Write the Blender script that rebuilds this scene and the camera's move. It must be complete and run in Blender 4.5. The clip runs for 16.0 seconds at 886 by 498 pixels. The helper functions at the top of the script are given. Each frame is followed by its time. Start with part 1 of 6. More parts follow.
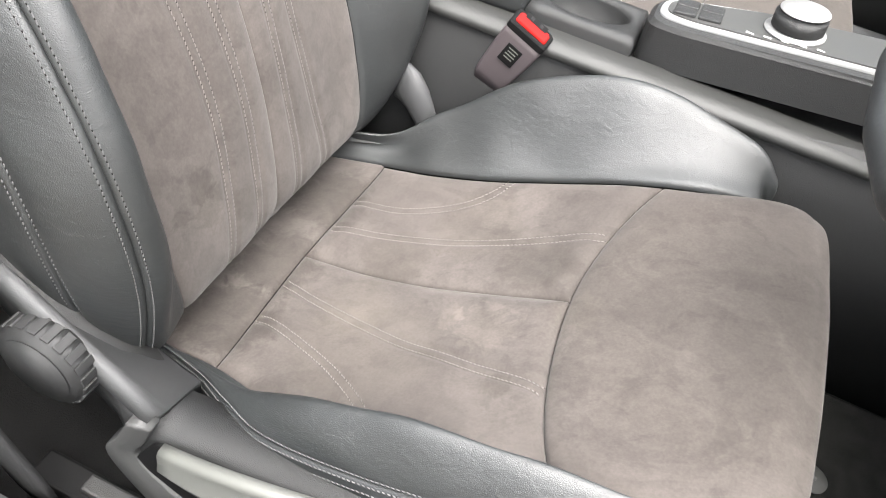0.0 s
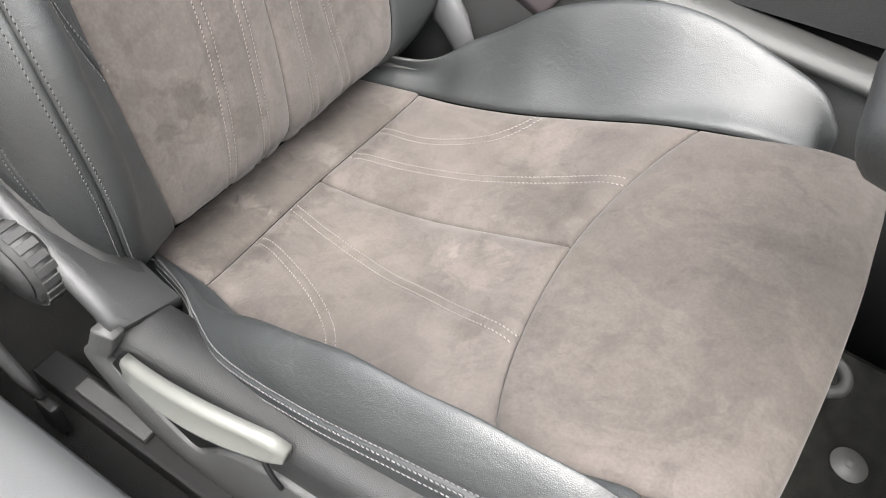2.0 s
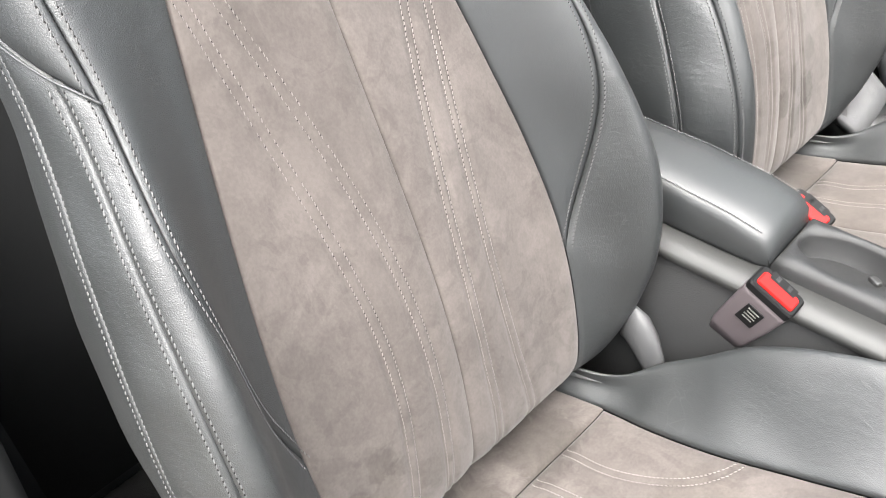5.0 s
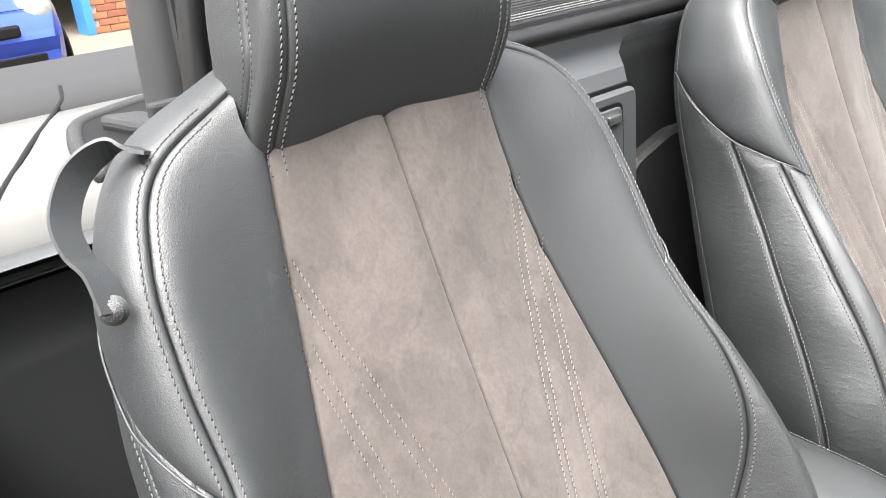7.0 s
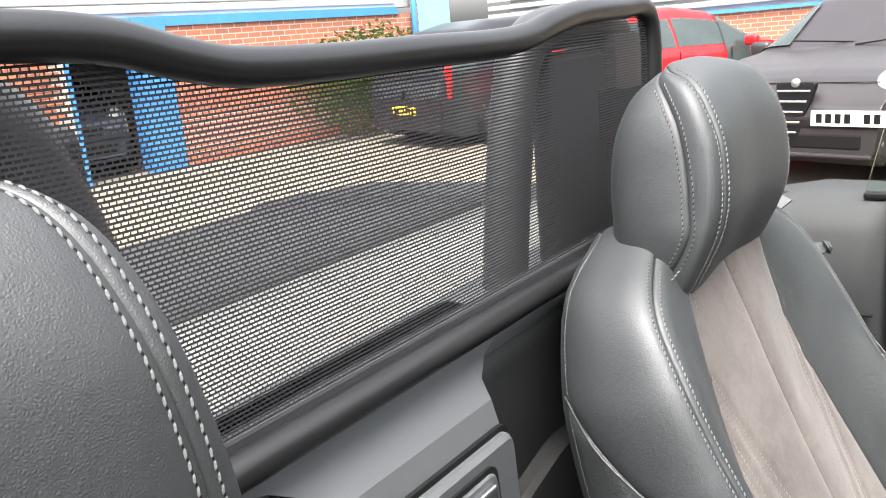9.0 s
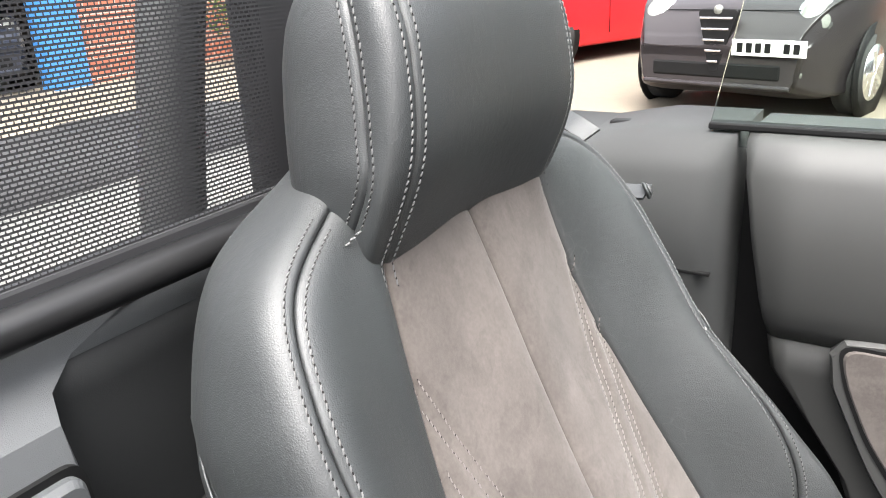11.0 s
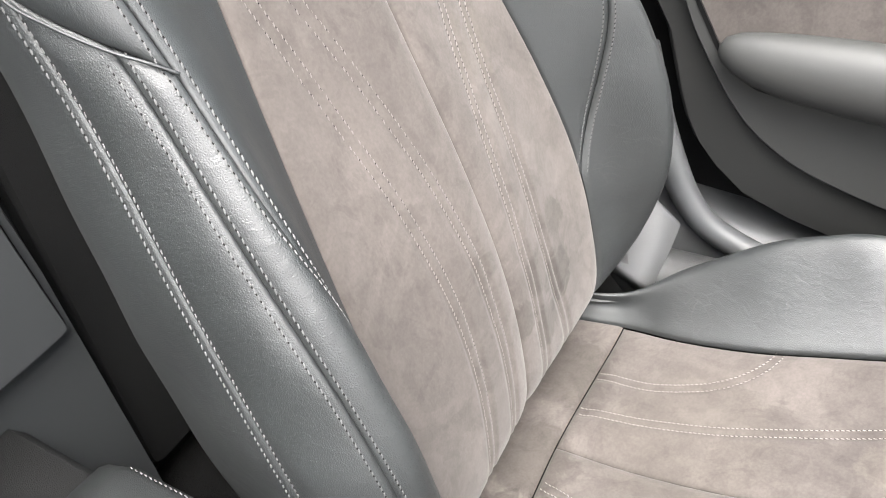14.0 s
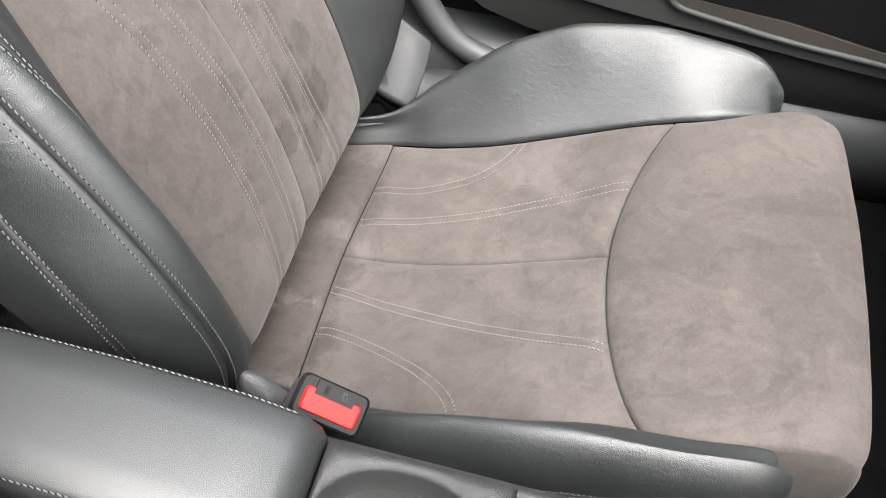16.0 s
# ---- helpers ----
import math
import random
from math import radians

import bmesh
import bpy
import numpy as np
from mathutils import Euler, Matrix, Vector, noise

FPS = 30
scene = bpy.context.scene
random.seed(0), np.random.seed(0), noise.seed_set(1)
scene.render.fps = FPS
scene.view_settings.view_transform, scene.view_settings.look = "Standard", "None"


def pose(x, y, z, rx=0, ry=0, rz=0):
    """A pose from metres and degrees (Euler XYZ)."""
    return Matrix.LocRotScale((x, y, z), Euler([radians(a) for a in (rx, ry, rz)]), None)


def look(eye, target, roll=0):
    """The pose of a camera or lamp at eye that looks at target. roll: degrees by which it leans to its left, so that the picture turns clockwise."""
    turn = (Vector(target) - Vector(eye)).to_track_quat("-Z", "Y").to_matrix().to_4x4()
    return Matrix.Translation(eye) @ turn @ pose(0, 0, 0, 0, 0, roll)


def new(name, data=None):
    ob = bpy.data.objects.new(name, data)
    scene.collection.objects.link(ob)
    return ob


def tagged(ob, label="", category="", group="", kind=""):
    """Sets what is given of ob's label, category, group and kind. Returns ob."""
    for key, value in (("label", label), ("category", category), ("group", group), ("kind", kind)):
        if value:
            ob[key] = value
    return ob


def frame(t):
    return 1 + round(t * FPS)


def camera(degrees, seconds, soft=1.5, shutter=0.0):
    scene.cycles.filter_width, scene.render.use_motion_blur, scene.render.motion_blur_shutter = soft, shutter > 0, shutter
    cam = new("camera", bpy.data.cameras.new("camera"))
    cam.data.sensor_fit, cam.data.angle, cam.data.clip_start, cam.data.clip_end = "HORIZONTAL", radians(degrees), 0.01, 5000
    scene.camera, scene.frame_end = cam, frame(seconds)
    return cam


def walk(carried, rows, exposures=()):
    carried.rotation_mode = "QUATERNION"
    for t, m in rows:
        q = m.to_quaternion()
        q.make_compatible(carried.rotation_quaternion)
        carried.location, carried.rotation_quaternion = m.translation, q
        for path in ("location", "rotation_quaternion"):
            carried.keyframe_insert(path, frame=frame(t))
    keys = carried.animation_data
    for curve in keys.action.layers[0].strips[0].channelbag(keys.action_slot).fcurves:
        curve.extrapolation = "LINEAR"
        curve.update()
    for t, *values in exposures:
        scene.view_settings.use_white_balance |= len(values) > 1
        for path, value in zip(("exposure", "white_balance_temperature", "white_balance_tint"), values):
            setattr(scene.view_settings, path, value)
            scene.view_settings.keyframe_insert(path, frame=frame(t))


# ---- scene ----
cam = camera(58.6, 16.0, soft=1.0)
PATH = [
    (0, (0.969, 0.329, 1.089), (-0.423, -0.001, -0.309), 14.4),
    (0.5, (0.942, 0.404, 1.069), (-0.312, 0.063, -0.451), 15.5),
    (1, (0.909, 0.451, 1.063), (-0.248, 0.049, -0.517), 14.0),
    (1.5, (0.895, 0.455, 1.066), (-0.244, -0.018, -0.508), 11.5),
    (2, (0.879, 0.445, 1.072), (-0.264, -0.112, -0.472), 9.2),
    (2.5, (0.871, 0.43, 1.08), (-0.284, -0.2, -0.427), 7.9),
    (3, (0.864, 0.409, 1.091), (-0.294, -0.305, -0.375), 6.3),
    (3.2, (0.86, 0.4, 1.095), (-0.302, -0.348, -0.351), 5.8),
    (5.3, (0.77, 0.301, 1.206), (-0.354, -0.801, -0.027), -2.2),
    (5.5, (0.773, 0.291, 1.207), (-0.372, -0.85, 0.03), -2.7),
    (6, (0.765, 0.261, 1.228), (-0.407, -0.958, 0.159), -3.1),
    (6.5, (0.749, 0.236, 1.252), (-0.432, -1.063, 0.294), -3.6),
    (7, (0.738, 0.209, 1.277), (-0.462, -1.154, 0.439), -3.8),
    (7.5, (0.727, 0.183, 1.3), (-0.5, -1.233, 0.599), -4.1),
    (8, (0.712, 0.147, 1.329), (-0.557, -1.288, 0.752), -4.4),
    (8.5, (0.638, 0.075, 1.343), (-0.717, -1.308, 0.842), -4.9),
    (9, (0.405, -0.019, 1.358), (-1.117, -1.208, 0.838), -5.2),
    (9.5, (0.195, 0.016, 1.319), (-1.372, -1.125, 0.824), -4.6),
    (9.7, (0.138, 0.035, 1.319), (-1.441, -1.068, 0.78), -4.4),
    (11.8, (0.091, 0.013, 1.273), (-1.404, -1.01, 0.425), -2.2),
    (12, (0.088, 0.023, 1.268), (-1.381, -0.985, 0.359), -1.6),
    (12.5, (0.086, 0.063, 1.221), (-1.322, -0.915, 0.191), -3.4),
    (13, (0.083, 0.084, 1.199), (-1.274, -0.791, 0.019), -2.4),
    (13.5, (0.098, 0.116, 1.179), (-1.208, -0.673, -0.115), -1.9),
    (14, (0.109, 0.155, 1.17), (-1.138, -0.554, -0.223), -1.2),
    (14.5, (0.124, 0.166, 1.163), (-1.074, -0.412, -0.33), 1.0),
    (15, (0.135, 0.195, 1.156), (-1.039, -0.28, -0.393), 1.9),
    (15.5, (0.156, 0.236, 1.158), (-1.013, -0.126, -0.423), 2.9),
    (16, (0.184, 0.258, 1.173), (-1.02, 0.024, -0.406), 3.8),
]
EXPOSURES = [(0.0, 2.44), (2.5, 2.48), (5.5, 2.78), (7.0, 2.80), (8.0, 2.74), (9.0, 2.60), (9.7, 2.56), (12.0, 2.80), (13.0, 2.86), (14.0, 2.72), (15.0, 2.45), (16.0, 2.34)]
walk(cam, [(t, look(eye, target, roll)) for t, eye, target, roll in PATH], EXPOSURES)

from mathutils.bvhtree import BVHTree

# ---- world, sun and exposure ----
world = bpy.data.worlds.new("sky")
scene.world = world
world.use_nodes = True
wn = world.node_tree.nodes
sky = wn.new("ShaderNodeTexSky")
sky.sky_type = 'NISHITA'
sky.sun_disc = False
sky.sun_elevation, sky.sun_rotation = radians(68), radians(60)
sky.altitude, sky.air_density, sky.dust_density, sky.ozone_density = 50, 1.0, 6.0, 1.0
desat = wn.new("ShaderNodeHueSaturation")
desat.inputs["Saturation"].default_value = 0.25
world.node_tree.links.new(sky.outputs[0], desat.inputs["Color"])
world.node_tree.links.new(desat.outputs[0], wn["Background"].inputs["Color"])
wn["Background"].inputs["Strength"].default_value = 0.15
sun_data = bpy.data.lights.new("sun", "SUN")
sun_data.energy, sun_data.angle, sun_data.color = 1.7, radians(48), (1.0, 0.965, 0.92)
sun = new("sun", sun_data)
SUN_AZ, SUN_EL = radians(60), radians(68)
sun_dir = Vector((math.sin(SUN_AZ) * math.cos(SUN_EL), math.cos(SUN_AZ) * math.cos(SUN_EL), math.sin(SUN_EL)))
sun.matrix_world = look(sun_dir * 20, (0, 0, 0))


# ---- materials ----
def material(name, colour, rough=0.5, metal=0.0, vary=0.15, scale=8.0, bump=0.0, bump_scale=400.0,
             fine="noise", sheen=0.0, spec=0.5, coat=0.0, detail_bump=0.0, detail_scale=30.0, second=None, fine_amp=0.45, fine_mul=22, swirl=0.0, stretch=(1, 1, 1), distance=0.004):
    """A principled surface with two scales of colour variation and fine relief."""
    m = bpy.data.materials.new(name)
    m.use_nodes = True
    nt = m.node_tree
    n, l = nt.nodes, nt.links
    b = n["Principled BSDF"]
    tc = n.new("ShaderNodeTexCoord")
    big = n.new("ShaderNodeTexNoise")
    big.inputs["Scale"].default_value, big.inputs["Detail"].default_value = scale, 5
    big.inputs["Distortion"].default_value = swirl
    l.new(tc.outputs["Object"], big.inputs["Vector"])
    small = n.new("ShaderNodeTexNoise")
    small.inputs["Scale"].default_value, small.inputs["Detail"].default_value = scale * fine_mul, 3
    l.new(tc.outputs["Object"], small.inputs["Vector"])
    add = n.new("ShaderNodeMath")
    add.operation = "MULTIPLY_ADD"
    l.new(small.outputs[0], add.inputs[0])
    add.inputs[1].default_value = fine_amp
    l.new(big.outputs[0], add.inputs[2])
    ramp = n.new("ShaderNodeMapRange")
    ramp.inputs["From Min"].default_value, ramp.inputs["From Max"].default_value = 0.45, 1.0
    ramp.inputs["To Min"].default_value, ramp.inputs["To Max"].default_value = 0.0, 1.0
    l.new(add.outputs[0], ramp.inputs["Value"])
    mix = n.new("ShaderNodeMix")
    mix.data_type = "RGBA"
    lo = second or tuple(c * (1 - vary) for c in colour)
    hi = colour if second else tuple(min(1, c * (1 + vary)) for c in colour)
    mix.inputs["A"].default_value, mix.inputs["B"].default_value = (*lo, 1), (*hi, 1)
    l.new(ramp.outputs[0], mix.inputs["Factor"])
    l.new(mix.outputs["Result"], b.inputs["Base Color"])
    rr = n.new("ShaderNodeMapRange")
    rr.inputs["To Min"].default_value, rr.inputs["To Max"].default_value = max(0.02, rough - 0.06), min(1, rough + 0.06)
    l.new(add.outputs[0], rr.inputs["Value"])
    l.new(rr.outputs[0], b.inputs["Roughness"])
    b.inputs["Metallic"].default_value = metal
    b.inputs["Specular IOR Level"].default_value = spec
    b.inputs["Coat Weight"].default_value = coat
    b.inputs["Coat Roughness"].default_value = max(0.04, rough - 0.05)
    if sheen:
        b.inputs["Sheen Weight"].default_value = sheen
        b.inputs["Sheen Roughness"].default_value = 0.45
        b.inputs["Sheen Tint"].default_value = (1.0, 0.97, 0.95, 1)
    last = None
    if bump:
        if fine == "voronoi":
            tex = n.new("ShaderNodeTexVoronoi")
            tex.feature = "DISTANCE_TO_EDGE"
            out = tex.outputs["Distance"]
        else:
            tex = n.new("ShaderNodeTexNoise")
            tex.inputs["Detail"].default_value = 3
            out = tex.outputs[0]
        tex.inputs["Scale"].default_value = bump_scale
        l.new(tc.outputs["Object"], tex.inputs["Vector"])
        bp = n.new("ShaderNodeBump")
        bp.inputs["Strength"].default_value = bump
        bp.inputs["Distance"].default_value = 0.6 / bump_scale
        l.new(out, bp.inputs["Height"])
        last = bp
    if detail_bump:
        tex = n.new("ShaderNodeTexNoise")
        tex.inputs["Scale"].default_value, tex.inputs["Detail"].default_value = detail_scale, 6
        tex.inputs["Distortion"].default_value = 0.6
        mp = n.new("ShaderNodeMapping")
        mp.inputs["Scale"].default_value = stretch
        l.new(tc.outputs["Object"], mp.inputs["Vector"])
        l.new(mp.outputs[0], tex.inputs["Vector"])
        bp = n.new("ShaderNodeBump")
        bp.inputs["Strength"].default_value = detail_bump
        bp.inputs["Distance"].default_value = distance
        l.new(tex.outputs[0], bp.inputs["Height"])
        if last:
            l.new(last.outputs[0], bp.inputs["Normal"])
        last = bp
    if last:
        l.new(last.outputs[0], b.inputs["Normal"])
    return m


LEATHER = material("leather", (0.0060, 0.0079, 0.0088), 0.57, vary=0.24, scale=6, bump=0.30, bump_scale=700, fine="voronoi",
                   detail_bump=0.42, detail_scale=170, stretch=(1, 1, 0.45), distance=0.0010, spec=0.9, coat=0.1)
LEATHER_WORN = material("worn_leather", (0.0074, 0.0092, 0.0098), 0.54, vary=0.26, scale=9, bump=0.46, bump_scale=620, fine="voronoi",
                        detail_bump=0.32, detail_scale=58, stretch=(1, 1, 1.9), distance=0.0026, spec=0.95, coat=0.2)


def creased(m, scale, amount):
    """Fine pale cracks and folds in worn leather, gathered in patches."""
    n, l = m.node_tree.nodes, m.node_tree.links
    b = n["Principled BSDF"]
    colour, normal = b.inputs["Base Color"].links[0].from_socket, b.inputs["Normal"].links[0].from_socket
    tc, warp, mixv = n.new("ShaderNodeTexCoord"), n.new("ShaderNodeTexNoise"), n.new("ShaderNodeMix")
    warp.inputs["Scale"].default_value, warp.inputs["Detail"].default_value = 9, 3
    l.new(tc.outputs["Object"], warp.inputs["Vector"])
    mixv.data_type = "VECTOR"
    mixv.inputs["Factor"].default_value = 0.09
    l.new(tc.outputs["Object"], mixv.inputs["A"])
    l.new(warp.outputs["Color"], mixv.inputs["B"])
    mp = n.new("ShaderNodeMapping")
    mp.inputs["Scale"].default_value, mp.inputs["Rotation"].default_value = (1.0, 1.0, 2.2), (0.5, 0.3, 0.0)
    l.new(mixv.outputs["Result"], mp.inputs["Vector"])
    v = n.new("ShaderNodeTexVoronoi")
    v.feature = "DISTANCE_TO_EDGE"
    v.inputs["Scale"].default_value = scale
    l.new(mp.outputs[0], v.inputs["Vector"])
    line = n.new("ShaderNodeMapRange")
    line.inputs["From Min"].default_value, line.inputs["From Max"].default_value = 0.0, 0.035
    line.inputs["To Min"].default_value, line.inputs["To Max"].default_value = 1.0, 0.0
    l.new(v.outputs["Distance"], line.inputs["Value"])
    patchy = n.new("ShaderNodeTexNoise")
    patchy.inputs["Scale"].default_value, patchy.inputs["Detail"].default_value = 11, 3
    l.new(tc.outputs["Object"], patchy.inputs["Vector"])
    gate = n.new("ShaderNodeMapRange")
    gate.interpolation_type = "SMOOTHSTEP"
    gate.inputs["From Min"].default_value, gate.inputs["From Max"].default_value = 0.50, 0.66
    gate.inputs["To Max"].default_value = amount
    l.new(patchy.outputs[0], gate.inputs["Value"])
    times = n.new("ShaderNodeMath")
    times.operation = "MULTIPLY"
    l.new(line.outputs[0], times.inputs[0])
    l.new(gate.outputs[0], times.inputs[1])
    mix = n.new("ShaderNodeMix")
    mix.data_type = "RGBA"
    mix.inputs["B"].default_value = (0.085, 0.086, 0.082, 1)
    l.new(times.outputs[0], mix.inputs["Factor"])
    l.new(colour, mix.inputs["A"])
    l.new(mix.outputs["Result"], b.inputs["Base Color"])
    bp = n.new("ShaderNodeBump")
    bp.inputs["Strength"].default_value, bp.inputs["Distance"].default_value, bp.invert = 0.5, 0.0008, True
    l.new(times.outputs[0], bp.inputs["Height"])
    l.new(normal, bp.inputs["Normal"])
    l.new(bp.outputs[0], b.inputs["Normal"])


creased(LEATHER_WORN, 44, 0.22)


LEATHER_PALE = material("armrest_leather", (0.016, 0.0175, 0.018), 0.46, vary=0.10, scale=7, bump=0.3, bump_scale=800, fine="voronoi", spec=0.8)
SATIN = material("satin_silver", (0.30, 0.30, 0.297), 0.38, metal=0.25, vary=0.04, scale=20)


def suede(name, spots):
    """Brushed suede with marks and painted crease shade: each spot is a place, a radius and a shade."""
    m = material(name, (0.0785, 0.0692, 0.0640), 0.95, vary=0.20, scale=7, bump=0.30, bump_scale=1500, sheen=0.14, spec=0.1,
                 detail_bump=0.10, detail_scale=18, fine_amp=0.22, fine_mul=60, swirl=0.9)
    n, l = m.node_tree.nodes, m.node_tree.links
    b = n["Principled BSDF"]
    last = b.inputs["Base Color"].links[0].from_socket
    tc = n.new("ShaderNodeTexCoord")

    def cloud(scale, detail, rough, twist, stretch, turn):
        """Noise on the surface, drawn out and turned."""
        t = n.new("ShaderNodeTexNoise")
        t.inputs["Scale"].default_value, t.inputs["Detail"].default_value = scale, detail
        t.inputs["Roughness"].default_value, t.inputs["Distortion"].default_value = rough, twist
        mp = n.new("ShaderNodeMapping")
        mp.inputs["Scale"].default_value, mp.inputs["Rotation"].default_value = stretch, turn
        l.new(tc.outputs["Object"], mp.inputs["Vector"])
        l.new(mp.outputs[0], t.inputs["Vector"])
        return t.outputs[0]

    wob = cloud(30, 6, 0.65, 1.4, (1, 1, 1), (0, 0, 0))
    # nap laid one way or the other: crisp strokes, soft clouds and fine streaks
    for tex, lo, hi, dark, pale in ((cloud(8, 4, 0.55, 1.6, (1.0, 0.8, 0.8), (0.3, 0.2, 0.6)), 0.48, 0.55, 0.93, 1.05),
                                    (cloud(17, 5, 0.6, 2.0, (1.0, 0.8, 0.8), (0.2, 0.5, 0.3)), 0.54, 0.60, 1.02, 0.92),
                                    (cloud(52, 6, 0.68, 0.3, (1.1, 0.9, 0.7), (0.1, 0.1, 0.2)), 0.36, 0.64, 0.94, 1.06),
                                    (cloud(330, 3, 0.6, 0.0, (1.0, 0.9, 0.7), (0.1, 0.1, 0.1)), 0.34, 0.66, 0.95, 1.05)):
        nap = n.new("ShaderNodeMapRange")
        nap.interpolation_type = "SMOOTHSTEP"
        nap.inputs["From Min"].default_value, nap.inputs["From Max"].default_value = lo, hi
        nap.inputs["To Min"].default_value, nap.inputs["To Max"].default_value = dark, pale
        l.new(tex, nap.inputs["Value"])
        brushed = n.new("ShaderNodeMix")
        brushed.data_type, brushed.blend_type = "RGBA", "MULTIPLY"
        brushed.inputs["Factor"].default_value = 1.0
        l.new(last, brushed.inputs["A"])
        l.new(nap.outputs[0], brushed.inputs["B"])
        last = brushed.outputs["Result"]
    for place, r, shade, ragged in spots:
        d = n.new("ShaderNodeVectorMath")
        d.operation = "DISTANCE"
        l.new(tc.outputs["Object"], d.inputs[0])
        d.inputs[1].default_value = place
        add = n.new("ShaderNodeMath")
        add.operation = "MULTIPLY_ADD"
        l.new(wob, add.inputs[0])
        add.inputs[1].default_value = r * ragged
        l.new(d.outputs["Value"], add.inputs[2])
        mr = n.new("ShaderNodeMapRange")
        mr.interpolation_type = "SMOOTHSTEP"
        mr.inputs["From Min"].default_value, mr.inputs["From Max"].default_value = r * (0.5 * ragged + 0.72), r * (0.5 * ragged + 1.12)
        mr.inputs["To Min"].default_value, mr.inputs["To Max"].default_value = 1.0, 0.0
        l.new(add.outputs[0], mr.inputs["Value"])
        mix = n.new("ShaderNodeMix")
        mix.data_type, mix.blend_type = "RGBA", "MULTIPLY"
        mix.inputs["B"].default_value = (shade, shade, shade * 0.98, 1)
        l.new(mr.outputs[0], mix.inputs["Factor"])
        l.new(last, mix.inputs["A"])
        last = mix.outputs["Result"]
    l.new(last, b.inputs["Base Color"])
    return m


# crease shade painted into the colour; last spot darkens the thigh pad
CREASE_AND_PAD_SHADE = [((0.03, 0.0, 0.39), 0.055, 0.68, 1.4), ((-0.10, 0.0, 0.39), 0.06, 0.68, 1.4), ((0.13, 0.0, 0.395), 0.06, 0.68, 1.4),
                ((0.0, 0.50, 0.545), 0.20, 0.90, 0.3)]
SUEDE_DRIVER = suede("suede_driver", CREASE_AND_PAD_SHADE + [
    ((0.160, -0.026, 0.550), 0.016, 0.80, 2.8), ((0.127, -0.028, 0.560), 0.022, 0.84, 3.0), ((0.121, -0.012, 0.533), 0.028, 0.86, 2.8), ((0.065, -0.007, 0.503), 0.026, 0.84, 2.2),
    ((0.12, 0.160, 0.430), 0.085, 1.13, 0.5), ((0.06, 0.12, 0.415), 0.045, 1.10, 1.2), ((0.060, 0.265, 0.470), 0.034, 1.18, 2.8), ((0.052, 0.225, 0.455), 0.018, 1.16, 3.0),
    ((0.140, 0.305, 0.484), 0.018, 0.80, 2.0), ((-0.026, 0.125, 0.418), 0.045, 0.88, 1.6), ((-0.05, 0.285, 0.477), 0.045, 0.86, 1.4), ((-0.10, 0.20, 0.45), 0.06, 0.93, 1.4),
    ((-0.20, 0.43, 0.535), 0.016, 1.18, 3.0), ((0.02, 0.345, 0.505), 0.03, 1.10, 2.0)])
SUEDE = suede("suede_passenger", CREASE_AND_PAD_SHADE + [
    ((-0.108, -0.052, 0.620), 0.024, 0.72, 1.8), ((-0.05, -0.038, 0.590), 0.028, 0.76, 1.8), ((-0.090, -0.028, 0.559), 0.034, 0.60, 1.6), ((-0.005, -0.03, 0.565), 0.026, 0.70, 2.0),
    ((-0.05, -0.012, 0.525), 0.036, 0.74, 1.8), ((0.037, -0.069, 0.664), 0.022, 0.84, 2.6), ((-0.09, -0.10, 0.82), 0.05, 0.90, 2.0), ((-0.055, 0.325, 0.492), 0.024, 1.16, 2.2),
    ((-0.128, 0.34, 0.498), 0.022, 1.14, 2.6), ((-0.05, 0.15, 0.425), 0.10, 0.93, 1.2)])
NEEDLE = material("needle_hole", (0.012, 0.011, 0.011), 0.9, vary=0.2, scale=60, spec=0.1)
THREAD = material("thread", (0.078, 0.079, 0.079), 0.8, vary=0.1, scale=40)
# insert thread darkened for the shade in its stitch dimples
THREAD_SHADED = material("shaded_thread", (0.115, 0.103, 0.096), 0.8, vary=0.1, scale=40)
THREAD_PALE = material("pale_thread", (0.165, 0.152, 0.142), 0.8, vary=0.1, scale=40)
TRIM = material("trim_plastic", (0.016, 0.0163, 0.0165), 0.50, vary=0.12, scale=5, bump=0.75, bump_scale=720, fine="voronoi")
PANEL = material("panel_plastic", (0.029, 0.0295, 0.0285), 0.55, vary=0.06, scale=4, bump=0.25, bump_scale=1000, fine="voronoi")
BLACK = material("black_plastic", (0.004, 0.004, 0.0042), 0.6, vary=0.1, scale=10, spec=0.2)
DARKTRIM = material("dark_trim", (0.006, 0.0068, 0.0075), 0.7, vary=0.1, scale=6, bump=0.2, bump_scale=900)
CARPET = material("carpet", (0.0055, 0.0055, 0.0055), 1.0, vary=0.35, scale=30, bump=1.0, bump_scale=700, spec=0.1)
RED = material("red_plastic", (0.34, 0.007, 0.006), 0.5, vary=0.05, scale=20, spec=0.2)
CHROME = material("chrome", (0.72, 0.72, 0.73), 0.22, metal=1.0, vary=0.03, scale=20)
BUCKLE = material("buckle_plastic", (0.075, 0.062, 0.066), 0.55, vary=0.1, scale=30, bump=0.2, bump_scale=1200)


# ---- shaping helpers ----
def obj(name, verts, faces, mat, parent=None, label="", smooth=True):
    me = bpy.data.meshes.new(name)
    me.from_pydata([tuple(v) for v in verts], [], faces)
    if mat:
        me.materials.append(mat)
    if smooth:
        me.polygons.foreach_set("use_smooth", [True] * len(me.polygons))
    me.update()
    ob = new(name, me)
    if parent:
        ob.parent = parent
    if label:
        ob["label"] = label
    return ob


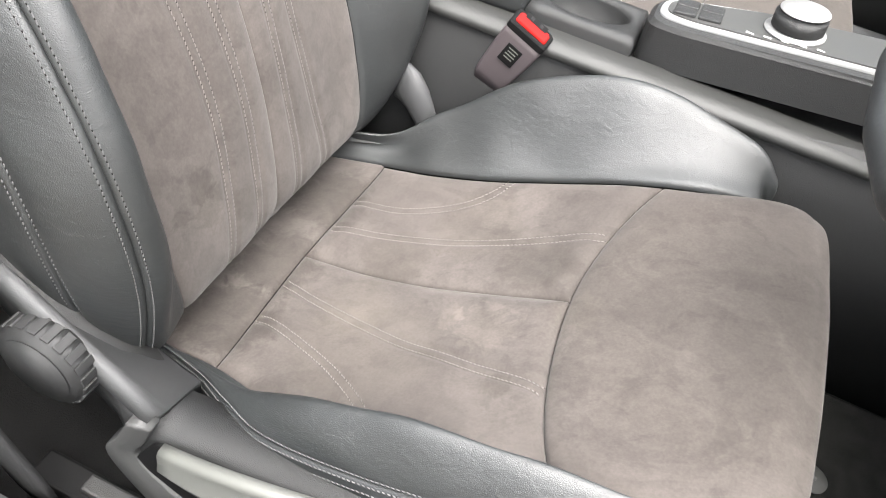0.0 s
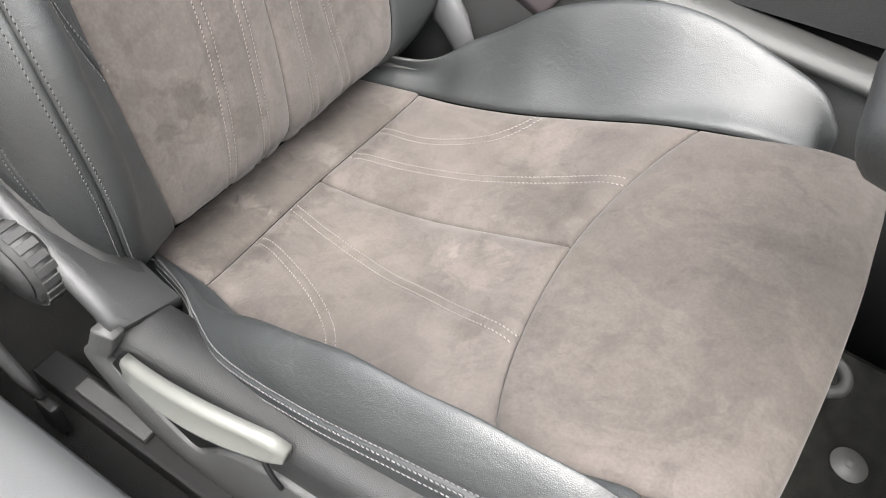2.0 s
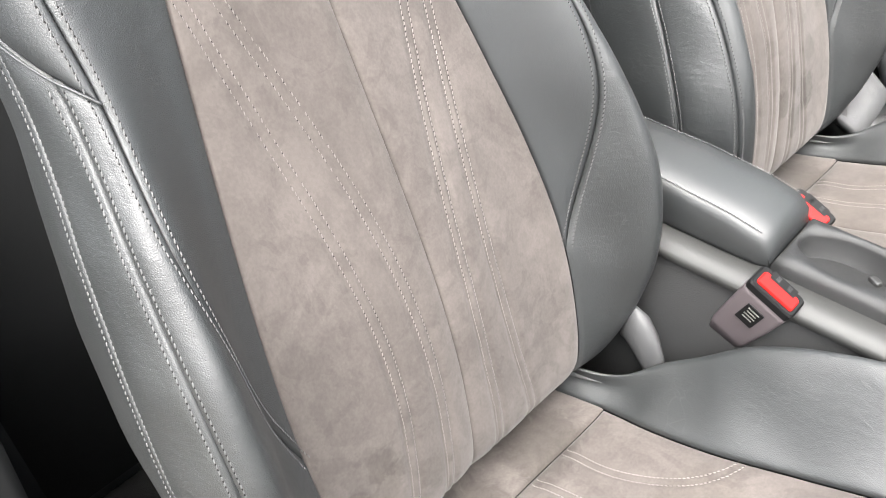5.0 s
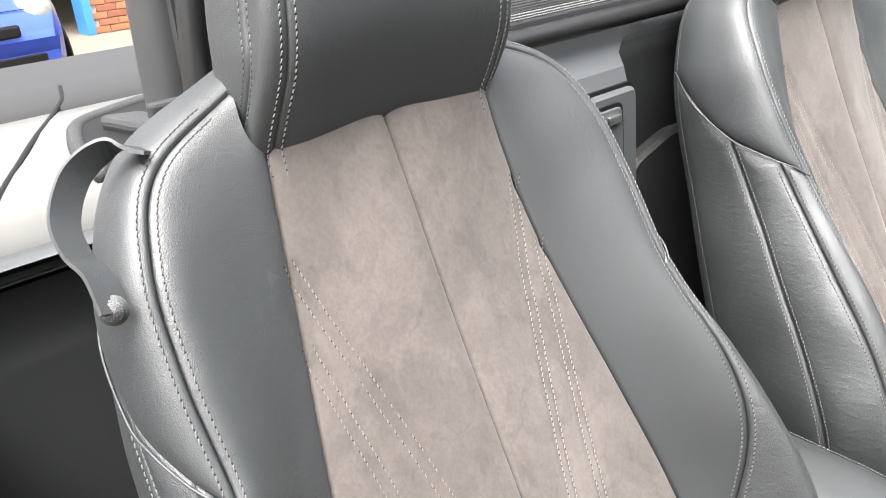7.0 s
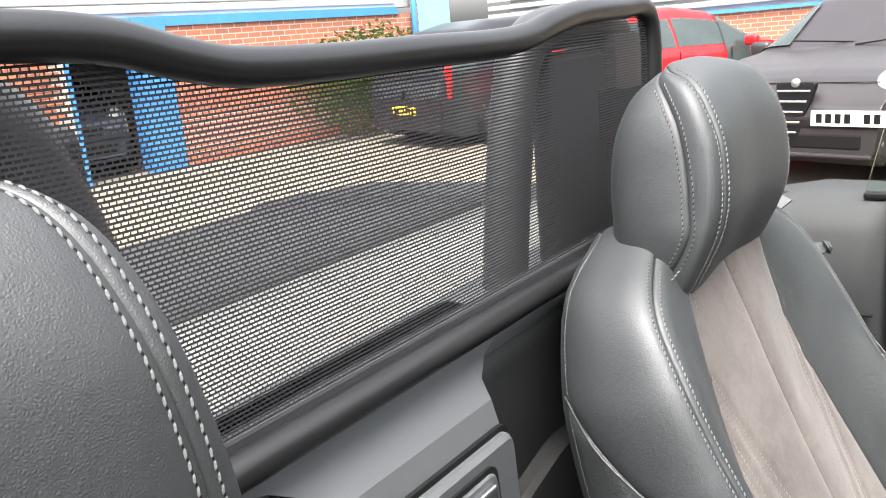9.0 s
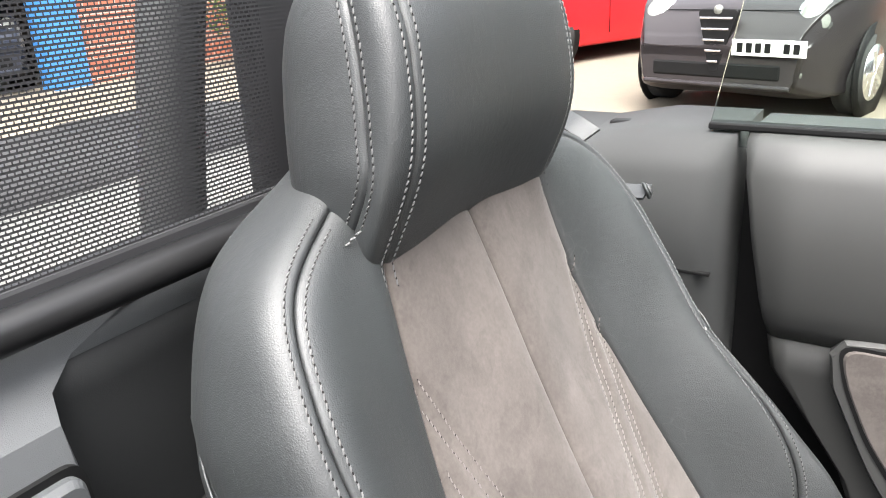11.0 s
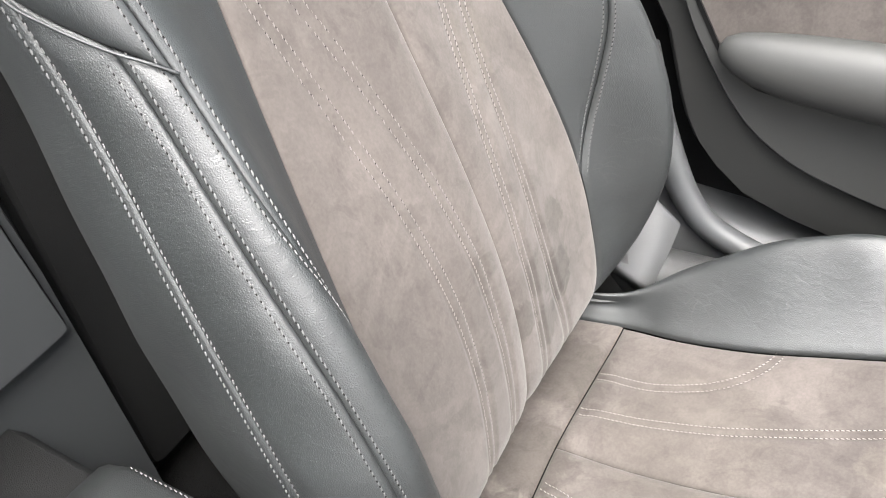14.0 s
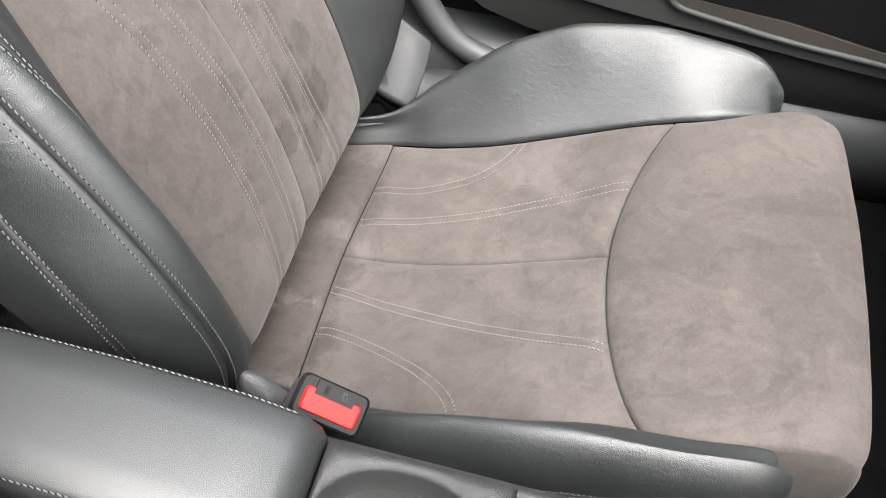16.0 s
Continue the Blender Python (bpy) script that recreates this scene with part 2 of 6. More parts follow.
def part(name, bm, mat, parent=None, label="", smooth=False):
    """Links a bmesh as one mesh object."""
    me = bpy.data.meshes.new(name)
    bm.to_mesh(me)
    bm.free()
    me.materials.append(mat)
    me.polygons.foreach_set("use_smooth", [smooth] * len(me.polygons))
    ob = new(name, me)
    if parent:
        ob.parent = parent
    if label:
        ob["label"] = label
    return ob


def thing(name, at, label, category, group="", kind=""):
    e = new(name)
    e.location = at
    e.empty_display_size = 0.05
    return tagged(e, label, category, group, kind)


def box(size, at=(0, 0, 0), bevel=0.0, rot=(0, 0, 0), seg=2, into=None):
    """A bevelled box in a bmesh."""
    bm = bmesh.new()
    bmesh.ops.create_cube(bm, size=1, matrix=Matrix.Diagonal((*size, 1)))
    if bevel:
        bmesh.ops.bevel(bm, geom=bm.edges[:], offset=bevel, segments=seg, profile=0.5, affect="EDGES")
    bm.transform(pose(*at, *rot))
    if into is not None:
        tmp = bpy.data.meshes.new("tmp")
        bm.to_mesh(tmp)
        bm.free()
        into.from_mesh(tmp)
        bpy.data.meshes.remove(tmp)
        return into
    return bm


def cyl(r, depth, at=(0, 0, 0), rot=(0, 0, 0), seg=32, bevel=0.0, r2=None, into=None):
    bm = bmesh.new()
    bmesh.ops.create_cone(bm, cap_ends=True, segments=seg, radius1=r, radius2=r if r2 is None else r2, depth=depth)
    if bevel:
        caps = [e for e in bm.edges if abs(e.verts[0].co.z - e.verts[1].co.z) < 1e-6]
        bmesh.ops.bevel(bm, geom=caps, offset=bevel, segments=2, affect="EDGES")
    bm.transform(pose(*at, *rot))
    if into is not None:
        tmp = bpy.data.meshes.new("tmp")
        bm.to_mesh(tmp)
        bm.free()
        into.from_mesh(tmp)
        bpy.data.meshes.remove(tmp)
        return into
    return bm


def catmull(pts, t):
    """Point at t in 0..1 on a smooth curve through pts."""
    n = len(pts) - 1
    f = min(max(t, 0.0), 1.0) * n
    i = min(int(f), n - 1)
    f -= i
    p1, p2 = pts[i], pts[i + 1]
    p0 = pts[i - 1] if i > 0 else tuple(2 * a - b for a, b in zip(p1, p2))
    p3 = pts[i + 2] if i + 2 <= n else tuple(2 * a - b for a, b in zip(p2, p1))
    return tuple(0.5 * (2 * b + (c - a) * f + (2 * a - 5 * b + 4 * c - d) * f * f + (3 * b - a - 3 * c + d) * f ** 3)
                 for a, b, c, d in zip(p0, p1, p2, p3))


def tube(name, pts, r, mat, parent=None, seg=10, samples=None, closed=False, label="", flat=1.0):
    """A round bar along a smooth line through pts."""
    samples = samples or 8 * len(pts)
    line = [Vector(catmull(pts, i / (samples - 1))) for i in range(samples)]
    verts, faces = [], []
    side = None
    for i, p in enumerate(line):
        d = (line[min(i + 1, samples - 1)] - line[max(i - 1, 0)]).normalized()
        if side is None:
            side = d.orthogonal().normalized()
        side = (side - d * side.dot(d)).normalized()
        up = d.cross(side)
        for k in range(seg):
            a = 2 * math.pi * k / seg
            verts.append(p + side * math.cos(a) * r + up * math.sin(a) * r * flat)
    for i in range(samples - 1):
        for k in range(seg):
            k2 = (k + 1) % seg
            faces.append((i * seg + k, i * seg + k2, (i + 1) * seg + k2, (i + 1) * seg + k))
    faces.append(tuple(range(seg))[::-1])
    faces.append(tuple(range((samples - 1) * seg, samples * seg)))
    return obj(name, verts, faces, mat, parent, label)


FLIPPED = []  # surfaces whose outside lies against u x v


def normal_of(S, u, v, e=1e-3):
    a = Vector(S(u + e, v)) - Vector(S(u - e, v))
    b = Vector(S(u, v + e)) - Vector(S(u, v - e))
    n = a.cross(b)
    if S in FLIPPED:
        n = -n
    return n.normalized() if n.length > 1e-12 else Vector((0, 0, 1))


def seam_steps(line, n, first, last):
    """Steps from 0 to 1, close together beside a seam."""
    size = max(0.01, sum((Vector(b) - Vector(a)).length for a, b in zip(line, line[1:])))
    near = [0.0007 / size, 0.0018 / size, 0.0036 / size, 0.0065 / size]
    steps = {i / n for i in range(n + 1)}
    steps = {s for s in steps if s in (0.0, 1.0) or ((not first or s > near[-1] * 1.15) and (not last or 1 - s > near[-1] * 1.15))}
    if first:
        steps |= set(near)
    if last:
        steps |= {1 - s for s in near}
    return sorted(s for s in steps if 0 <= s <= 1)


def patch(name, S, u0, u1, v0, v1, nu, nv, mat, parent, dips=(1, 1, 1, 1), depth=0.006, width=0.007, puff=0.0, flip=False,
          label="", grooves=(), wrinkle=0.0, seed=0.0, slit=0.0008):
    """A panel on the surface S(u, v) between the lines u0(v), u1(v) and v0(u), v1(u). Its edges that have a seam sink
    by depth; grooves are lines u = g(v) that sink a little."""
    us = seam_steps([S(u0(0.5) + (u1(0.5) - u0(0.5)) * k / 12, 0.5) for k in range(13)], nu, dips[0], dips[1])
    um = 0.5 * (u0(0.5) + u1(0.5))
    vs = seam_steps([S(um, v0(um) + (v1(um) - v0(um)) * k / 12) for k in range(13)], nv, dips[2], dips[3])
    nu, nv = len(us) - 1, len(vs) - 1
    par = []
    for a in us:
        for b in vs:
            vm = 0.5
            u = u0(vm) + (u1(vm) - u0(vm)) * a
            for _ in range(3):
                v = v0(u) + (v1(u) - v0(u)) * b
                u = u0(v) + (u1(v) - u0(v)) * a
            par.append((u, v))
    base = [Vector(S(u, v)) for u, v in par]
    w = nv + 1
    verts = []
    sign = -1 if flip else 1
    turned = -1 if S in FLIPPED else 1

    def grid_normal(i, j):
        a = base[min(i + 1, nu) * w + j] - base[max(i - 1, 0) * w + j]
        b = base[i * w + min(j + 1, nv)] - base[i * w + max(j - 1, 0)]
        n = a.cross(b) * turned
        return n.normalized() if n.length > 1e-14 else normal_of(S, *par[i * w + j])
    for i in range(nu + 1):
        for j in range(w):
            p = base[i * w + j]
            ds = []
            if dips[0]: ds.append((p - base[j]).length)
            if dips[1]: ds.append((p - base[nu * w + j]).length)
            if dips[2]: ds.append((p - base[i * w]).length)
            if dips[3]: ds.append((p - base[i * w + nv]).length)
            x = min(ds) if ds else 1.0
            d = -depth * (0.66 * math.exp(-(x / width) ** 1.5) + 0.34 * math.exp(-x / 0.0016)) - slit * math.exp(-(x / 0.0010) ** 2)
            u, v = par[i * w + j]
            for g, gd, gw in grooves:
                gu = g(v)
                if gu is not None:
                    q = Vector(S(gu, v))
                    d -= gd * math.exp(-((p - q).length / gw) ** 2)
            if puff:
                d += puff * math.sin(math.pi * us[i]) * math.sin(math.pi * vs[j])
            if wrinkle:
                k = noise.noise((p.x * 14 + seed, p.y * 14, p.z * 14))
                d += wrinkle * k * (1 - math.exp(-(x / 0.018) ** 2))
            verts.append(p + grid_normal(i, j) * d * sign)
    faces = []
    for i in range(nu):
        for j in range(nv):
            q = (i * w + j, (i + 1) * w + j, (i + 1) * w + j + 1, i * w + j + 1)
            faces.append(q[::-1] if flip != (S in FLIPPED) else q)
    return obj(name, verts, faces, mat, parent, label)


def stitches(name, lines, mat, parent, length=0.0036, pitch=0.0048, r=0.0007, label="", slant=0.00045):
    """Rows of short thread stitches with the needle holes between them; each line is a list of (place, normal)."""
    verts, faces, pits, pit_faces = [], [], [], []
    for line in lines:
        run, nxt = 0.0, 0.0
        for (p, n1), (q, n2) in zip(line, line[1:]):
            seg = (q - p).length
            if seg < 1e-7:
                continue
            d = (q - p) / seg
            while nxt <= run + seg:
                f = (nxt - run) / seg
                c, n = p.lerp(q, f), n1.lerp(n2, f).normalized()
                s = d.cross(n).normalized()
                k = len(verts)
                for e, lift in ((-0.5, 0.0), (-0.25, 1.0), (0.25, 1.0), (0.5, 0.0)):
                    for a, h in ((-1, 0.0), (0, 1.1), (1, 0.0)):
                        verts.append(c + d * e * length + s * (a * r * (0.5 + 0.5 * lift) + slant * 2 * e) + n * (h * r * (0.35 + 0.65 * lift) + 0.0001))
                for m in range(3):
                    for a in range(2):
                        faces.append((k + 3 * m + a, k + 3 * m + a + 1, k + 3 * m + a + 4, k + 3 * m + a + 3))
                k, c = len(pits), c + d * pitch * 0.5 + n * 0.00022
                for a in range(6):
                    x, y = math.cos(a * math.pi / 3), math.sin(a * math.pi / 3)
                    pits.append(c + d * x * 0.0009 + s * y * r * 0.85)
                pit_faces.append(tuple(range(k, k + 6)))
                nxt += pitch
            run += seg
    ob = obj(name, verts, faces, mat, parent, label, smooth=False)
    ob["kind"] = "stuff"
    ob = obj("needle_hole", pits, pit_faces, NEEDLE, parent, "", smooth=False)
    ob["kind"] = "stuff"
    return ob


def rows_surface(curves, sym=True):
    """A surface from space curves side by side: u runs across them (mirrored to negative u), v along them."""
    def S(u, v):
        a = abs(u) if sym else u
        pts = [catmull(c, v) for c in curves]
        if sym:
            left = [(-p[0], p[1], p[2]) for p in pts[1:2]]
            full = left + pts
            p = catmull(full, (a + 1) / (len(full) - 1))
        else:
            p = catmull(pts, a / (len(pts) - 1))
        x = p[0] if u >= 0 or not sym else -p[0]
        return (x, p[1], p[2])
    return S


def const(c):
    return lambda _: c


# ---- the seats ----
BACK_A = radians(21)
BACK_Y, BACK_Z = -0.013, 0.458


def back_place(x, b, n):
    """A place on the backrest: across, up along it, and forward of its plane."""
    return (x, BACK_Y - math.sin(BACK_A) * b + math.cos(BACK_A) * n, BACK_Z + math.cos(BACK_A) * b + math.sin(BACK_A) * n)


def back_curve(rows):
    return [back_place(*r) for r in rows]


BACK_CURVES = [back_curve(c) for c in (
    [(0, -0.04, -0.035), (0, 0.0, 0.0), (0, 0.1, 0.024), (0, 0.2, 0.034), (0, 0.3, 0.033), (0, 0.4, 0.026), (0, 0.5, 0.018),
     (0, 0.58, 0.013), (0, 0.64, 0.011), (0, 0.68, 0.009), (0, 0.715, 0.007)],
    [(0.174, -0.035, -0.035), (0.186, 0.0, 0.008), (0.19, 0.1, 0.026), (0.188, 0.2, 0.030), (0.176, 0.3, 0.025), (0.158, 0.4, 0.016),
     (0.138, 0.5, 0.007), (0.1225, 0.58, 0.002), (0.1145, 0.64, 0.004), (0.110, 0.68, 0.007), (0.108, 0.706, 0.010)],
    [(0.215, -0.062, -0.055), (0.240, 0.0, 0.018), (0.250, 0.1, 0.086), (0.255, 0.2, 0.114), (0.251, 0.3, 0.112), (0.240, 0.4, 0.086),
     (0.224, 0.502, 0.053), (0.223, 0.59, 0.037), (0.214, 0.66, 0.026), (0.185, 0.715, 0.012), (0.112, 0.754, -0.004)],
    [(0.232, -0.066, -0.065), (0.260, 0.0, -0.012), (0.288, 0.1, 0.030), (0.299, 0.2, 0.050), (0.291, 0.3, 0.038), (0.273, 0.4, 0.012),
     (0.253, 0.5, -0.010), (0.2465, 0.58, -0.021), (0.232, 0.66, -0.03), (0.190, 0.730, -0.036), (0.088, 0.778, -0.044)],
    [(0.24, -0.055, -0.08), (0.262, 0.0, -0.085), (0.276, 0.1, -0.09), (0.279, 0.2, -0.094), (0.271, 0.3, -0.096), (0.256, 0.4, -0.097),
     (0.238, 0.5, -0.097), (0.222, 0.6, -0.096), (0.205, 0.67, -0.090), (0.160, 0.738, -0.082), (0.078, 0.778, -0.072)],
    [(0.17, -0.055, -0.12), (0.18, 0.0, -0.125), (0.19, 0.1, -0.13), (0.19, 0.2, -0.134), (0.185, 0.3, -0.136), (0.175, 0.4, -0.137),
     (0.16, 0.5, -0.135), (0.15, 0.6, -0.130), (0.14, 0.67, -0.120), (0.11, 0.735, -0.105), (0.05, 0.772, -0.09)],
    [(0.0, -0.055, -0.13), (0.0, 0.0, -0.135), (0.0, 0.1, -0.14), (0.0, 0.2, -0.144), (0.0, 0.3, -0.146), (0.0, 0.4, -0.147),
     (0.0, 0.5, -0.145), (0.0, 0.6, -0.140), (0.0, 0.67, -0.13), (0.0, 0.73, -0.115), (0.0, 0.765, -0.095)],
)]


def head_curve(rows, k=0.90, wide=1.0):
    """The head restraint stands more upright than the backrest."""
    out = []
    for x, b, n in rows:
        f = min(1.0, max(0.0, (b - 0.70) / 0.09))
        out.append(back_place(x * wide, 0.70 + (b - 0.70) * k, n + 0.27 * (b - 0.70) + 0.026 * f * f * (3 - 2 * f)))
    return out


HEAD_ROWS = (
    [(0, 0.700, -0.006), (0, 0.725, 0.010), (0, 0.78, 0.013), (0, 0.85, 0.011), (0, 0.90, 0.0), (0, 0.935, -0.018), (0, 0.956, -0.045), (0, 0.962, -0.065)],
    [(0.104, 0.678, -0.014), (0.108, 0.713, 0.012), (0.105, 0.77, 0.016), (0.099, 0.84, 0.013), (0.093, 0.89, 0.0), (0.084, 0.925, -0.018), (0.066, 0.948, -0.045), (0.03, 0.960, -0.065)],
    [(0.116, 0.680, -0.050), (0.125, 0.755, -0.010), (0.121, 0.80, -0.014), (0.115, 0.845, -0.018), (0.108, 0.885, -0.026), (0.096, 0.918, -0.040), (0.074, 0.944, -0.056), (0.03, 0.957, -0.068)],
    [(0.096, 0.695, -0.090), (0.107, 0.765, -0.090), (0.107, 0.81, -0.092), (0.102, 0.845, -0.094), (0.096, 0.88, -0.094), (0.085, 0.91, -0.092), (0.064, 0.937, -0.086), (0.027, 0.953, -0.078)],
    [(0.0, 0.71, -0.105), (0.0, 0.75, -0.122), (0.0, 0.79, -0.132), (0.0, 0.835, -0.136), (0.0, 0.875, -0.134), (0.0, 0.91, -0.124), (0.0, 0.936, -0.105), (0.0, 0.950, -0.088)],
)

CUSHION_CURVES = [
    [(0, -0.06, 0.372), (0, 0.021, 0.391), (0, 0.10, 0.406), (0, 0.18, 0.432), (0, 0.26, 0.468), (0, 0.331, 0.502), (0, 0.42, 0.540),
     (0, 0.51, 0.566), (0, 0.558, 0.566), (0, 0.580, 0.535), (0, 0.560, 0.38)],
    [(0.188, -0.06, 0.380), (0.194, 0.03, 0.402), (0.197, 0.10, 0.425), (0.199, 0.18, 0.456), (0.201, 0.26, 0.492), (0.202, 0.34, 0.530),
     (0.208, 0.42, 0.556), (0.214, 0.50, 0.572), (0.217, 0.545, 0.567), (0.218, 0.565, 0.535), (0.212, 0.550, 0.38)],
    [(0.196, -0.06, 0.42), (0.215, 0.02, 0.432), (0.240, 0.09, 0.488), (0.252, 0.17, 0.560), (0.258, 0.25, 0.604), (0.260, 0.33, 0.619),
     (0.258, 0.40, 0.614), (0.253, 0.458, 0.600), (0.246, 0.489, 0.578), (0.240, 0.504, 0.55), (0.234, 0.502, 0.45)],
    [(0.202, -0.06, 0.40), (0.226, 0.03, 0.42), (0.254, 0.08, 0.445), (0.280, 0.14, 0.465), (0.290, 0.24, 0.497), (0.291, 0.33, 0.527),
     (0.288, 0.40, 0.543), (0.281, 0.455, 0.548), (0.268, 0.487, 0.542), (0.252, 0.504, 0.52), (0.242, 0.502, 0.44)],
    [(0.202, -0.06, 0.36), (0.226, 0.03, 0.37), (0.254, 0.08, 0.385), (0.276, 0.14, 0.40), (0.285, 0.24, 0.42), (0.286, 0.33, 0.44),
     (0.283, 0.40, 0.45), (0.277, 0.455, 0.45), (0.265, 0.486, 0.45), (0.250, 0.501, 0.44), (0.241, 0.500, 0.41)],
]


def worn(curve, base, k):
    """The bolster's ridge sunk by wear towards the pad's edge."""
    return [(x, y, bz + (z - bz) * k if z > bz else z) for (x, y, z), (_, _, bz) in zip(curve, base)]


def spread(curve, k):
    """The pad's edge pushed out or in along its middle."""
    out = []
    for x, y, z in curve:
        f = min(1.0, max(0.0, (y - 0.02) / 0.12)) * min(1.0, max(0.0, (0.52 - y) / 0.10))
        out.append((x * (1 + (k - 1) * f), y, z + (1 - k) * 0.07 * f))
    return out


def make_side(make, right, left, wide_right, wide_left):
    a, b = make(right, wide_right), make(left, wide_left)
    return lambda u, v: a(u, v) if u >= 0 else b(u, v)


def cushion_surface(right, left, wide_right, wide_left, short=False):
    """The cushion with its own bolster height and pad width on either side."""
    def make(k, w):
        edge = spread(CUSHION_CURVES[1], w)
        if short:
            kk = 1 + (w - 1) * 0.4
            edge = edge[:7] + [(0.2125 * kk, 0.482, 0.560), (0.213 * kk, 0.497, 0.538), (0.211, 0.500, 0.50), (0.208, 0.498, 0.40)]
        return rows_surface([CUSHION_CURVES[0], edge, worn(CUSHION_CURVES[2], CUSHION_CURVES[1], k), CUSHION_CURVES[3], CUSHION_CURVES[4]])
    return make_side(make, right, left, wide_right, wide_left)


def leaning(S, k, shift=0.0):
    """The surface leaning sideways by k metres for each metre up."""
    def L(u, v):
        x, y, z = S(u, v)
        return (x + k * max(0.0, z - BACK_Z) - shift * min(1.0, max(0.0, (z - 1.12) / 0.05)), y, z)
    FLIPPED.append(L)
    return L


SB0, SC0 = rows_surface(BACK_CURVES), rows_surface(CUSHION_CURVES)


def back_v(b):
    """The parameter along the backrest at the height b."""
    stops = [-0.035, 0.0, 0.1, 0.2, 0.3, 0.4, 0.5, 0.58, 0.64, 0.68, 0.706]
    for i in range(10):
        if b <= stops[i + 1]:
            return (i + (b - stops[i]) / (stops[i + 1] - stops[i])) / 10
    return 1.0


def cushion_v(x, y):
    """The parameter along the cushion at which the place across x has the depth y."""
    lo, hi = 0.0, 0.85
    u = cushion_u(x)
    for _ in range(18):
        mid = (lo + hi) / 2
        if SC0(u, mid)[1] < y:
            lo = mid
        else:
            hi = mid
    return lo


def cushion_u(x):
    return x / 0.2


def thigh_v(u):
    a = min(abs(u), 1.0)
    return cushion_v(a * 0.2, 0.331 + 0.048 * a * a)


THIGH = [thigh_v(i / 40) for i in range(41)]


def thigh(u):
    a = min(abs(u), 1.0) * 40
    i = min(int(a), 39)
    return THIGH[i] + (THIGH[i + 1] - THIGH[i]) * (a - i)


def line_on(S, uv, n=60):
    """Places and normals along a line u, v = uv(t) on a surface."""
    out = []
    for i in range(n + 1):
        u, v = uv(i / n)
        out.append((Vector(S(u, v)), normal_of(S, u, v)))
    return out


def shifted(line, by, flip=False):
    """The line moved sideways along its surface."""
    out = []
    for i, (p, n) in enumerate(line):
        d = (line[min(i + 1, len(line) - 1)][0] - line[max(i - 1, 0)][0]).normalized()
        out.append((p + d.cross(n) * by, n))
    return out


def ridge_u(v):
    """The stitched bolster seam: the ridge above, running in to the insert below."""
    va, vb = back_v(0.16), back_v(0.50)
    if v >= vb:
        return 2.0
    if v <= va:
        return 1.0
    f = (v - va) / (vb - va)
    return 1.0 + math.sin(f * math.pi / 2) ** 1.25


def outer_seam(v):
    """The seam between gusset and side, running outwards to the foot of the bolster."""
    return 3.0 + 0.36 * max(0.0, 1 - v / 0.55)


def CORD(u):
    """Where the raised cord crosses the bolster's side."""
    a = abs(u)
    stops = ((2.0, 0.502), (2.4, 0.525), (3.0, 0.570), (4.0, 0.632))
    for (a0, b0), (a1, b1) in zip(stops, stops[1:]):
        if a <= a1:
            return back_v(b0 + (b1 - b0) * max(0.0, a - a0) / (a1 - a0))
    return back_v(0.632)


INSERT_LINES = ((0.624, (0.040, 0.034, 0.036, 0.052, 0.080, 0.1165)), (0.564, (0.091, 0.076, 0.073, 0.083, 0.101, 0.1235)))


def insert_line(b_top, xs):
    """A decorative stitch line of the backrest insert, as u, v."""
    pts = [(x, 0.0) for x in xs]

    def uv(t):
        b = -0.005 + (b_top + 0.005) * t
        v = back_v(b)
        return catmull(pts, t)[0] / catmull(BACK_CURVES[1], v)[0], v
    return uv


def cushion_lines(sgn):
    """The two decorative stitch lines of a cushion panel, as u, v."""
    def uv1(t):
        y = 0.031 + t * 0.309
        x = 0.050 + 0.055 * (y - 0.02) / 0.322
        return sgn * cushion_u(x), cushion_v(x, y)

    def uv2(t):
        a2 = t * math.pi / 2
        x = 0.105 + 0.094 * (1 - math.cos(a2)) ** 0.9
        y = 0.031 + 0.177 * math.sin(a2)
        return sgn * cushion_u(x), cushion_v(x, y)
    return uv1, uv2


def groove_of(f, off=0.0):
    """A line u, v = f(t) as u for each v, within its stretch."""
    table = [f(i / 60) for i in range(61)]

    def g(v):
        if v < table[0][1] or v > table[-1][1]:
            return None
        for (u0, a), (u1, b) in zip(table, table[1:]):
            if v <= b:
                return u0 + (u1 - u0) * (v - a) / max(1e-9, b - a) + off
        return None
    return g


def settle(line, tree):
    """The line laid onto the panels."""
    out = []
    for p, n in line:
        hit = tree.ray_cast(p + n * 0.012, -n, 0.03)
        out.append((hit[0], n) if hit[0] is not None else (p, n))
    return out


def panel_tree(root):
    verts, faces = [], []
    for o in root.children:
        if len(o.data.materials) and o.data.materials[0] in (LEATHER, LEATHER_WORN, SUEDE, SUEDE_DRIVER) and o.name.split(".")[0] != "seam_cord":
            k = len(verts)
            verts += [v.co.copy() for v in o.data.vertices]
            faces += [tuple(i + k for i in f.vertices) for f in o.data.polygons]
    return BVHTree.FromPolygons(verts, faces)


